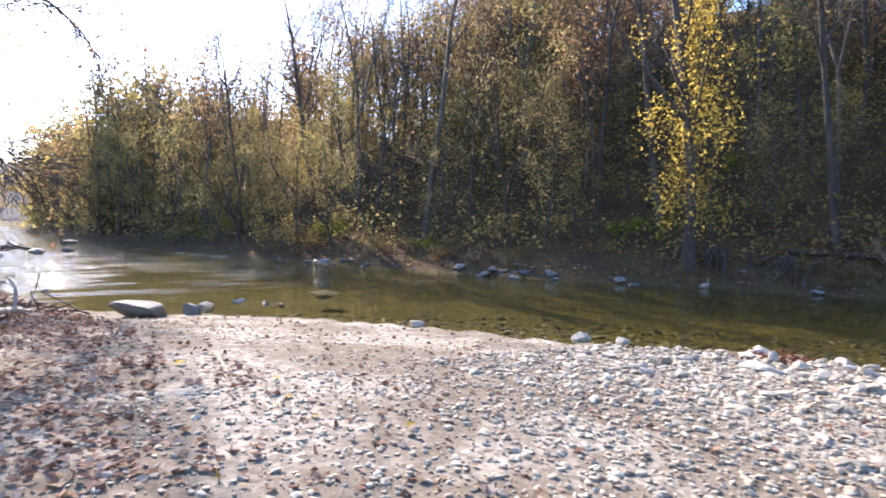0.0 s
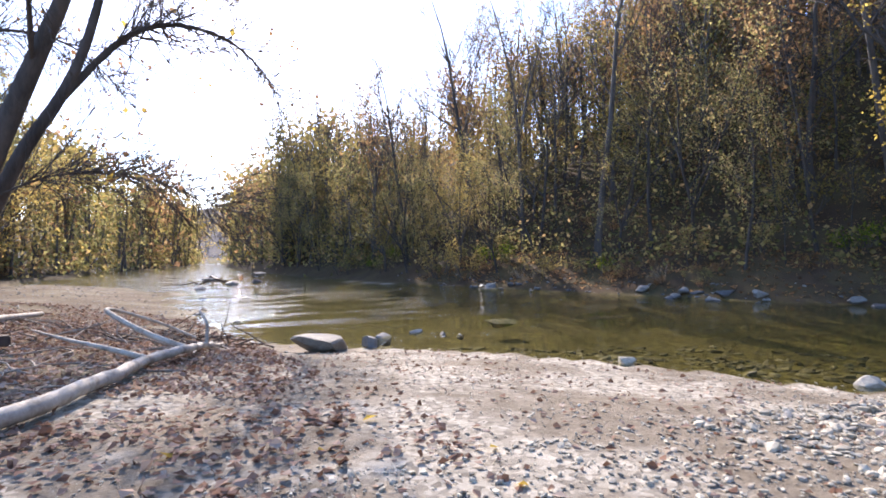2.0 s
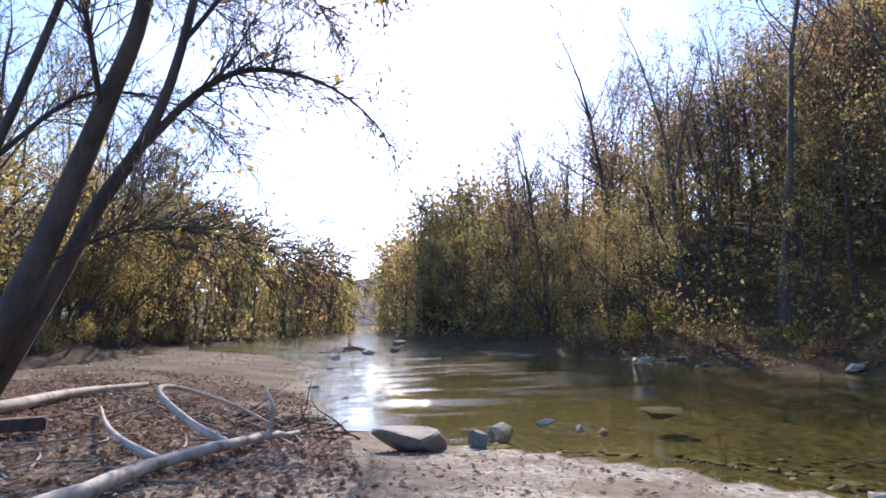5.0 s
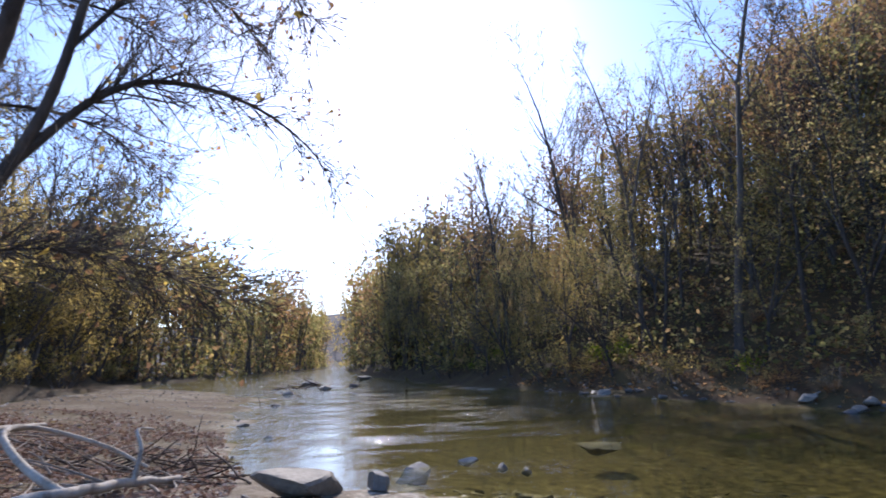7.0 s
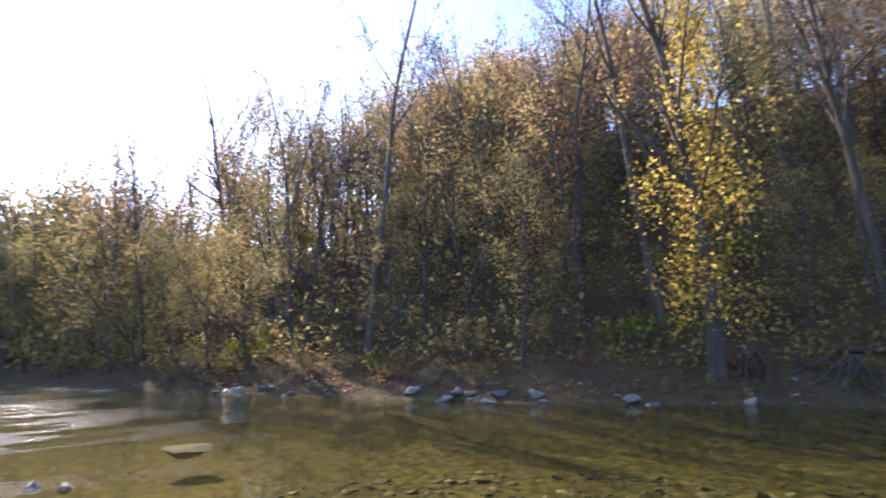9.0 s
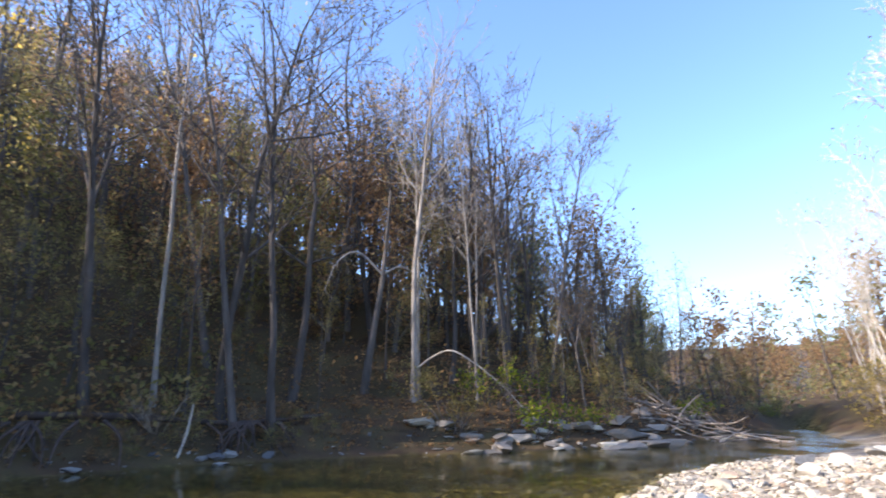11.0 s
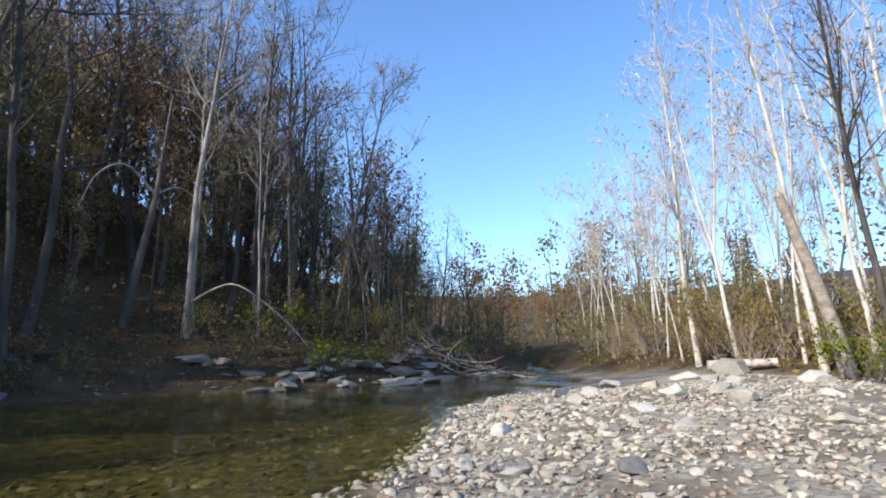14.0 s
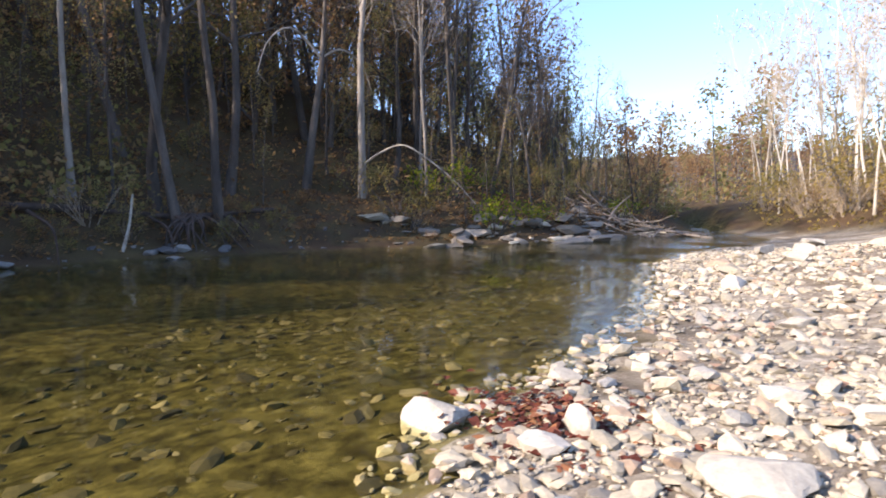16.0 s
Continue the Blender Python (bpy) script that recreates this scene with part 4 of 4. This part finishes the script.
# ---- logs and driftwood on the bar ----
def lifted(pts, up=0.0):
    return [(x, y, on_land(x, y) + h + up) for x, y, h in pts]


log = tagged(new("log"), "long pale weathered fallen trunk lying on the gravel bar", "log")
g = Geo()
p = spline(lifted([(-1.6, 6.2, 0.12), (-0.6, 7.8, 0.12), (-0.1, 9.1, 0.12), (0.2, 10.1, 0.13), (0.75, 11.1, 0.16), (1.05, 12.2, 0.13), (1.45, 13.3, 0.08)]), 30)
p = p + np.random.default_rng(1).normal(size=p.shape) * 0.012
tube(g, p, np.linspace(0.09, 0.045, 30), 10, True)
part("trunk", g, LOG_WHITE, log)
for pts, r in (([(0.75, 11.1, 0.16), (0.2, 11.6, 0.35), (-0.35, 12.4, 0.62), (-0.3, 13.2, 0.66), (0.4, 13.6, 0.45), (1.0, 13.5, 0.2)], 0.05),
               ([(1.1, 12.3, 0.12), (1.12, 12.5, 0.5), (1.02, 12.7, 0.72), (1.15, 12.95, 0.74)], 0.035),
               ([(0.3, 10.2, 0.12), (-0.3, 10.9, 0.22), (-0.9, 12.2, 0.2), (-1.7, 14.4, 0.15)], 0.045)):
    g = Geo()
    tube(g, spline(lifted(pts), 18), np.linspace(r, r * 0.45, 18), 7, True)
    part("branch", g, LOG_WHITE, log)
log2 = tagged(new("log"), "smaller pale bare log lying across the debris", "log")
g = Geo()
tube(g, spline(lifted([(-3.6, 11.6, 0.12), (-2.9, 13.8, 0.14), (-2.8, 16.2, 0.12), (-2.2, 18.8, 0.1)]), 16), np.linspace(0.13, 0.06, 16), 9, True)
part("trunk", g, LOG_WHITE, log2)
beam = tagged(new("beam"), "dark weathered squared timber lying on the debris", "timber")
bm = bmesh.new()
bmesh.ops.create_cube(bm, size=1)
bmesh.ops.scale(bm, vec=(1.9, 0.24, 0.16), verts=bm.verts)
bmesh.ops.bevel(bm, geom=bm.edges[:], offset=0.02, segments=2, affect="EDGES")
me = bpy.data.meshes.new("timber")
bm.to_mesh(me)
bm.free()
me.materials.append(WET_WOOD)
b0 = new("timber", me)
b0.parent = beam
beam.matrix_basis = Matrix.Translation((-2.55, 12.1, on_land(-2.55, 12.1) + 0.12)) @ Matrix.Rotation(0.25, 4, "Z")


def stick_pile(name, label, centre, count, radius, length, thick, seed, mat, height=0.3):
    rng = np.random.default_rng(seed)
    root = tagged(new(name), label, "driftwood")
    for k in range(count):
        a, r = rng.uniform(0, 6.28), radius * math.sqrt(rng.uniform())
        x, y = centre[0] + r * math.cos(a), centre[1] + r * math.sin(a) * 0.7
        w, ln = rng.uniform(0, 6.28), length * rng.uniform(0.4, 1.2)
        h = thick + height * rng.uniform() * (1 - r / radius)
        pts = [(x + s * ln * math.cos(w) + rng.normal() * 0.06, y + s * ln * math.sin(w) + rng.normal() * 0.06) for s in (-0.5, -0.15, 0.2, 0.5)]
        g = Geo()
        tube(g, spline([(px, py, max(on_land(px, py), -0.05) + h * (0.4 + 0.8 * q)) for q, (px, py) in enumerate(pts)], 9), np.linspace(thick, thick * 0.35, 9) * rng.uniform(0.5, 1.2), 6, True)
        part("stick", g, mat, root)
    return root


stick_pile("driftwood_pile", "tangle of dead branches beside the pale log", (-0.3, 13.2), 34, 2.0, 1.1, 0.022, 4, DRIFT, 0.25)
stick_pile("driftwood_pile", "dark debris of twigs at the end of the log", (1.5, 13.8), 24, 0.9, 0.8, 0.018, 5, WET_WOOD, 0.35)
stick_pile("driftwood_pile", "low heap of dark drift debris on the bar", (0.6, 14.8), 22, 1.3, 0.9, 0.02, 14, WET_WOOD, 0.3)
stick_pile("driftwood_pile", "flattened drift sticks on the upper bar", (-1.2, 17.0), 20, 1.8, 1.0, 0.022, 15, DRIFT, 0.2)
stick_pile("driftwood_pile", "mat of dark drift twigs behind the log", (-0.6, 15.2), 40, 2.4, 0.7, 0.016, 16, WET_WOOD, 0.18)
stick_pile("driftwood_pile", "scattered sticks on the leaf-strewn bar", (-1.6, 10.0), 22, 2.0, 0.9, 0.018, 6, DRIFT, 0.08)
stick_pile("driftwood_pile", "heap of grey drift branches on the far rocks", (25.2, -18.0), 44, 3.0, 3.4, 0.06, 7, DRIFT, 1.0)
stick_pile("driftwood_pile", "snag of drift branches stranded in midstream", (3.7, 46.0), 14, 1.6, 1.6, 0.06, 9, WET_WOOD, 0.5)
bank_log = tagged(new("log"), "pale bleached log on the gravel before the trees", "log")
g = Geo()
tube(g, spline([(x, y, on_land(x, y) + h) for x, y, h in ((13.2, -18.4, 0.28), (12.2, -18.9, 0.3), (11.0, -19.2, 0.24))], 10), np.linspace(0.2, 0.15, 10), 10, True)
part("trunk", g, LOG_WHITE, bank_log)
far_log = tagged(new("log"), "dark fallen trunk lying along the far bank", "log")
g = Geo()
tube(g, spline([(x, y, on_land(x, y) + 0.25) for x, y in ((25.3, 8.0), (25.6, 5.0), (25.9, 2.0), (26.2, -1.0))], 12), np.linspace(0.12, 0.07, 12), 8, True)
part("trunk", g, WET_WOOD, far_log)
stake = tagged(new("dead_stick"), "pale bare stick leaning on the far bank", "branch")
g = Geo()
tube(g, spline([(24.3, 3.7, on_land(24.3, 3.7)), (24.4, 3.5, 0.9), (24.4, 3.4, 1.7)], 6), np.linspace(0.05, 0.03, 6), 6, True)
part("stick", g, LOG_WHITE, stake)

# exposed roots on the far bank
rng = np.random.default_rng(23)
for cx, cy in ((22.9, 10.2), (23.4, 7.6), (24.8, 1.6)):
    root = tagged(new("tree_roots"), "exposed dark tree roots on the eroded bank", "roots")
    for _ in range(16):
        a = rng.uniform(2.2, 4.1)
        ln = rng.uniform(0.6, 1.5)
        s = np.array([cx + 0.6, cy + rng.normal() * 0.5, on_land(cx + 0.6, cy) + 0.5])
        e = np.array([s[0] + ln * math.cos(a), s[1] + ln * math.sin(a) * 1.2, 0.02])
        g = Geo()
        tube(g, spline([s, (s + e) / 2 + [0, rng.normal() * 0.15, 0.18], e], 9), np.linspace(0.06, 0.015, 9), 5)
        part("root", g, WET_WOOD, root)


# ---- rocks ----
def rock(x, y, size, seed, mat, label, sink=0.25, spin=0.0, tilt=(0, 0), z=None, facets=20):
    ob = tagged(new("rock", rock_geo(size, seed, facets).mesh("rock", mat, False)), label, "rock")
    base = max(on_land(x, y), -0.25) if z is None else z
    ob.matrix_basis = pose(x, y, base + size[2] * (0.5 - sink), tilt[0], tilt[1], spin)
    return ob


rock(3.05, 12.0, (0.92, 0.6, 0.36), 9, STONE_GREY, "large grey-brown sloping rock at the water's edge", 0.2, 20, (0, 10))
rock(4.9, 13.9, (0.6, 0.45, 0.4), 2, STONE_DARK, "dark wet rock standing in the shallows", 0.2, 10)
rock(4.05, 12.35, (0.36, 0.3, 0.28), 3, STONE_DARK, "small dark rock at the waterline", 0.15)
rock(2.05, 14.0, (0.25, 0.2, 0.2), 4, STONE_DARK, "small dark rock breaking the water", 0.1, z=-0.06)
rock(7.25, 8.85, (0.5, 0.3, 0.2), 5, STONE, "flat brown rock on the shoreline", 0.25, 30)
rock(8.75, 6.0, (0.4, 0.32, 0.26), 6, STONE_PALE, "pale rounded rock on the shoreline", 0.2)
rock(9.15, 5.4, (0.3, 0.22, 0.18), 7, STONE_PALE, "small pale rock beside the water", 0.2)
rock(9.0, 15.4, (0.9, 0.6, 0.3), 8, STONE_DARK, "low wet rock with water running over it", 0.45, z=-0.16)
for k, (x, y, s) in enumerate(((5.8, 14.2, 0.35), (6.2, 13.5, 0.3), (6.5, 13.2, 0.25), (3.9, 50, 1.4), (9.5, 62, 1.6), (4.8, 42, 0.9), (7.0, 46, 0.9), (2.6, 38, 0.8), (2.2, 30, 0.5), (1.6, 22, 0.5), (2.4, 19, 0.35))):
    rock(x, y, (s, s * 0.7, s * 0.45), 20 + k, STONE_DARK, "dark rock in the riffle", 0.2, k * 50, z=-0.08)
rock(10.1, 3.49, (0.5, 0.36, 0.22), 40, STONE_PALE, "smooth grey-white boulder lying in the shallows", 0.3, -40, z=-0.03, facets=12)
rock(9.32, 3.42, (0.3, 0.2, 0.14), 41, STONE_PALE, "white stone at the water's edge", 0.2, 20)
rock(9.35, 3.05, (0.2, 0.14, 0.26), 42, STONE_PALE, "upright white stone at the water's edge", 0.2, 20)
rock(8.42, 2.8, (0.5, 0.42, 0.15), 43, STONE_PALE, "large flat pale slab among the stones", 0.35, 60, facets=14)
rock(10.15, 2.35, (0.34, 0.22, 0.14), 44, STONE_PALE, "pale stone on the edge of the water", 0.2, 10)
for k, (x, y, s) in enumerate(((13.3, -9.4, 0.75), (11.0, -8.8, 0.7), (10.2, -9.6, 0.8), (9.4, -8.4, 0.9), (9.1, -14.6, 1.1), (12.2, -10.6, 0.6), (14.4, -9.6, 0.7), (12.6, -7.2, 0.7), (13.8, -6.4, 0.6), (9.2, -4.5, 0.5), (11.9, -3.4, 0.6), (12.9, -5.2, 0.6), (10.6, -12.4, 0.8), (11.6, -13.6, 0.7), (14.6, -12.8, 0.8), (8.1, -10.0, 0.6), (10.6, -6.2, 0.55), (8.8, -1.6, 0.5), (15.2, -14.6, 0.9), (13.0, -15.6, 0.9), (7.4, -6.0, 0.55), (9.9, -1.0, 0.45), (12.2, -17.8, 1.8))):
    rock(x, y, (s, s * 0.65, s * 0.42), 60 + k, (STONE_PALE, STONE_PALE, STONE)[k % 3], "pale broken rock on the gravel bar", 0.25, k * 47, (k % 5 * 4 - 8, k % 3 * 5 - 5))
rb = np.random.default_rng(31)
for k in range(110):
    y = rb.uniform(-19, -4)
    x = float(far_x(y)) + rb.uniform(-0.25, 2.4)
    s = 0.3 + 1.15 * rb.uniform(0, 1) ** 2.2
    rock(x, y, (s * 1.15, s * 0.65, s * 0.3), 400 + k, STONE_GREY if k % 4 else STONE, "angular grey rock of the far bank ledge", 0.3, 90 + rb.normal() * 28, (rb.normal() * 4, rb.normal() * 4))
for k in range(26):
    y = rb.uniform(-3, 33)
    x = float(far_x(y)) + rb.uniform(-0.4, 0.6)
    s = rb.uniform(0.25, 0.8)
    rock(x, y, (s, s * 0.7, s * 0.4), 150 + k, STONE_DARK, "grey rock along the far waterline", 0.3, rb.uniform(0, 360))


# ---- gravel, leaves and stones of the bar ----
rng = np.random.default_rng(44)


def scatter(n, x_lo, x_hi, y_lo, y_hi, keep):
    x, y = rng.uniform(x_lo, x_hi, n), rng.uniform(y_lo, y_hi, n)
    ok = keep(x, y)
    x, y = x[ok], y[ok]
    return np.stack([x, y, land(x, y)], 1)


def clumps(x, y, s, k, lo):
    return wave(x, y, s, k) + 0.5 * wave(x, y, s * 0.43, k + 1) + rng.normal(size=len(x)) * 0.35 > lo


gravel = Geo()
c = scatter(12500, 0.6, 9.5, 0.6, 5.5, lambda x, y: (x < near_x(y) + 0.25) & (rng.uniform(size=len(x)) < 0.35 + 0.65 * smooth(x * 0.9 - y, -2, 2.5)))
stones_into(gravel, c + np.array([0, 0, 0.008]), 0.03 + 0.085 * rng.uniform(size=len(c)) ** 2.4, rng, 0.5)
c = scatter(6500, -1, 8, 3.5, 12, lambda x, y: (x < near_x(y) + 0.1) & (rng.uniform(size=len(x)) < 0.65))
stones_into(gravel, c + np.array([0, 0, 0.004]), 0.016 + 0.035 * rng.uniform(size=len(c)) ** 2.5, rng, 0.55)
c = scatter(8000, -2, 10.5, -1.0, 12, lambda x, y: (x < near_x(y) + 0.25) & ((y < 6.5) | (rng.uniform(size=len(x)) < 0.35)) & clumps(x, y, 1.1, 0.3, -1.0 + 0.09 * y))
s = 0.025 + 0.05 * rng.uniform(size=len(c)) ** 2.2
stones_into(gravel, c + np.array([0, 0, 0.006]), s, rng, 0.5)
c = scatter(21000, 4.5, 17, -13, 5.4, lambda x, y: (x < near_x(y) + 0.5) & (x > near_x(y) - 8.5) & (rng.uniform(size=len(x)) < 0.45 + 0.4 * smooth(x - near_x(y), -5, 0)))
s = 0.05 + 0.2 * rng.uniform(size=len(c)) ** 2.0
stones_into(gravel, c + np.array([0, 0, 0.015]), s, rng, 0.45)
c = scatter(3600, 2, 16, -17, 0, lambda x, y: (x < near_x(y) - 5) & (wood_edge(x, y) < 0.4) & (rng.uniform(size=len(x)) < 0.7))
stones_into(gravel, c + np.array([0, 0, 0.02]), 0.08 + 0.24 * rng.uniform(size=len(c)) ** 2, rng, 0.45)
tagged(part("gravel", gravel, STONE, smooth=False), "loose pale gravel and flat stones on the bar", "gravel", kind="stuff")
bed_stones = Geo()
c = scatter(8000, 2, 20, -7, 13, lambda x, y: (x > near_x(y) + 0.1) & (x < near_x(y) + 7))
stones_into(bed_stones, c, 0.06 + 0.32 * rng.uniform(size=len(c)) ** 2.8, rng, 0.4)
tagged(part("bed_stones", bed_stones, STONE_BED, smooth=False), "algae-covered stones on the shallow river bed", "stones", kind="stuff")
fringe = Geo()
c = scatter(2600, 15, 30, -24, 40, lambda x, y: (x > far_x(y) - 0.5) & (x < far_x(y) + 1.5))
stones_into(fringe, c, 0.1 + 0.3 * rng.uniform(size=len(c)) ** 2, rng, 0.45)
c = scatter(2200, -8, 3, 12, 42, lambda x, y: (x < near_x(y) + 0.4) & (land(x, y) > -0.1))
stones_into(fringe, c, 0.05 + 0.15 * rng.uniform(size=len(c)) ** 2, rng, 0.45)
tagged(part("bank_stones", fringe, STONE_DARK, smooth=False), "dark stones along the waterline", "stones", kind="stuff")

litter = Geo()
c = scatter(22000, -6, 4.5, 1.5, 24, lambda x, y: (x < 1.8 + 0.5 * np.sin(y) - 0.12 * (y - 6)) & (x < near_x(y) - 0.2) & clumps(x, y, 0.9, 1.1, -0.35 + 0.5 * smooth(x, -1, 2)))
leaves(litter, c + np.array([0, 0, 0.02]) + rng.uniform(0, 0.03, (len(c), 1)) * [0, 0, 1], 0.075, rng, 0.88, 1.25)
c = scatter(5000, -3.5, 2.6, 2.2, 9, lambda x, y: clumps(x, y, 0.6, 2.1, 0.15 + 0.6 * smooth(x, 0, 2.4)))
leaves(litter, c + np.array([0, 0, 0.03]), 0.065, rng, 0.85, 1.2)
c = scatter(16000, -6, 2.2, 8.5, 20, lambda x, y: (x < near_x(y) - 0.1) & clumps(x, y, 0.7, 1.9, -0.6))
leaves(litter, c + np.array([0, 0, 0.015]) + rng.uniform(0, 0.1, (len(c), 1)) ** 1.5 * [0, 0, 1], 0.055, rng, 0.7, 1.6)
c = scatter(2600, -3, 8, -1, 12, lambda x, y: x < near_x(y) - 0.3)
leaves(litter, c + np.array([0, 0, 0.015]), 0.06, rng, 0.8, 1.25)
c = scatter(900, 6, 12, -12, 3, lambda x, y: (x < near_x(y)) & clumps(x, y, 1.3, 0.7, 0.6))
leaves(litter, c + np.array([0, 0, 0.05]), 0.07, rng, 0.7, 1.25)
far_litter = Geo()
c = scatter(30000, 15, 40, -24, 36, lambda x, y: (x > far_x(y) + 0.5) & (x < far_x(y) + 12))
leaves(far_litter, c + np.array([0, 0, 0.04]), 0.11, rng, 0.5, 1.25, True)
tagged(part("fallen_leaves", far_litter, LEAF_RUST, smooth=False), "rust-brown leaf litter on the wooded bank", "leaves", kind="stuff")
tagged(part("fallen_leaves", litter, LEAF_DRY, smooth=False), "dry brown fallen leaves scattered on the ground", "leaves", kind="stuff")
undergrowth = Geo()
c = scatter(34000, 14, 50, 2, 60, lambda x, y: (x > far_x(y) + 1.6) & (x < far_x(y) + 26) & clumps(x, y, 2.3, 0.9, -0.2))
leaves(undergrowth, c + np.stack([0 * c[:, 0], 0 * c[:, 0], (1.2 + 2.6 * smooth(wave(c[:, 0], c[:, 1], 3.1, 0.5), -0.4, 0.6)) * rng.uniform(size=len(c)) ** 1.3 + 0.05], 1), 0.15, rng)
tagged(part("undergrowth", undergrowth, LEAF_OLIVE, smooth=False), "low olive undergrowth covering the wooded slope", "undergrowth", kind="stuff")
undergrowth = Geo()
c = scatter(15000, 18, 62, -34, 8, lambda x, y: (x > far_x(y) + 1.6) & (x < far_x(y) + 26) & clumps(x, y, 2.3, 0.9, 0.0))
leaves(undergrowth, c + np.stack([0 * c[:, 0], 0 * c[:, 0], 1.6 * rng.uniform(size=len(c)) ** 1.6 + 0.05], 1), 0.13, rng)
tagged(part("undergrowth", undergrowth, LEAF_RUST, smooth=False), "brown autumn undergrowth on the shaded slope", "undergrowth", kind="stuff")
undergrowth = Geo()
c = scatter(9000, 0, 26, -34, -17, lambda x, y: (wood_edge(x, y) > -0.3) & (x < near_x(y) - 1.5) & clumps(x, y, 1.7, 0.4, -0.3))
leaves(undergrowth, c + np.stack([0 * c[:, 0], 0 * c[:, 0], 2.2 * rng.uniform(size=len(c)) ** 1.5 + 0.05], 1), 0.13, rng)
tagged(part("undergrowth", undergrowth, LEAF_GOLD, smooth=False), "dry tan undergrowth below the sycamores", "undergrowth", kind="stuff")
red = Geo()
c = np.stack([9.6 + rng.normal(size=420) * 0.34, 3.0 + rng.normal(size=420) * 0.26, 0.05 + 0.03 * rng.uniform(size=420)], 1)
leaves(red, c, 0.06, rng, 0.9, 1.2)
tagged(part("wet_leaves", red, LEAF_RED, smooth=False), "wet reddish leaves caught at the water's edge", "leaves", kind="stuff")
gold = Geo()
c = scatter(11, -1.5, 3, 1.5, 7, lambda x, y: x < 3)
leaves(gold, c + np.array([0, 0, 0.03]), 0.12, rng, 0.85, 1.1)
tagged(part("yellow_leaves", gold, LEAF_YELLOW, smooth=False), "single bright yellow leaves on the gravel", "leaves", kind="stuff")

# single stones that can be told apart
proto = [rock_geo((1, 0.7, 0.4), 300 + k, 16).mesh("stone", (STONE, STONE_PALE)[k % 2], False) for k in range(3)]
small = []
for k in range(8):
    q = Geo()
    stones_into(q, [np.zeros(3)], [1.0], np.random.default_rng(400 + k), 0.5)
    small.append(q.mesh("stone", (STONE, STONE_PALE)[k % 2], False))
c = scatter(1500, 6, 16, -11, 4.6, lambda x, y: (x < near_x(y) + 0.2) & (x > near_x(y) - 4.2))[:290]
for p0 in c:
    ob = new("stone", small[rng.integers(8)])
    ob.parent = ground
    sc = rng.uniform(0.14, 0.36)
    ob.matrix_basis = pose(p0[0], p0[1], p0[2] + sc * 0.12, rng.normal() * 8, rng.normal() * 8, rng.uniform(0, 360)) @ Matrix.Scale(sc, 4)
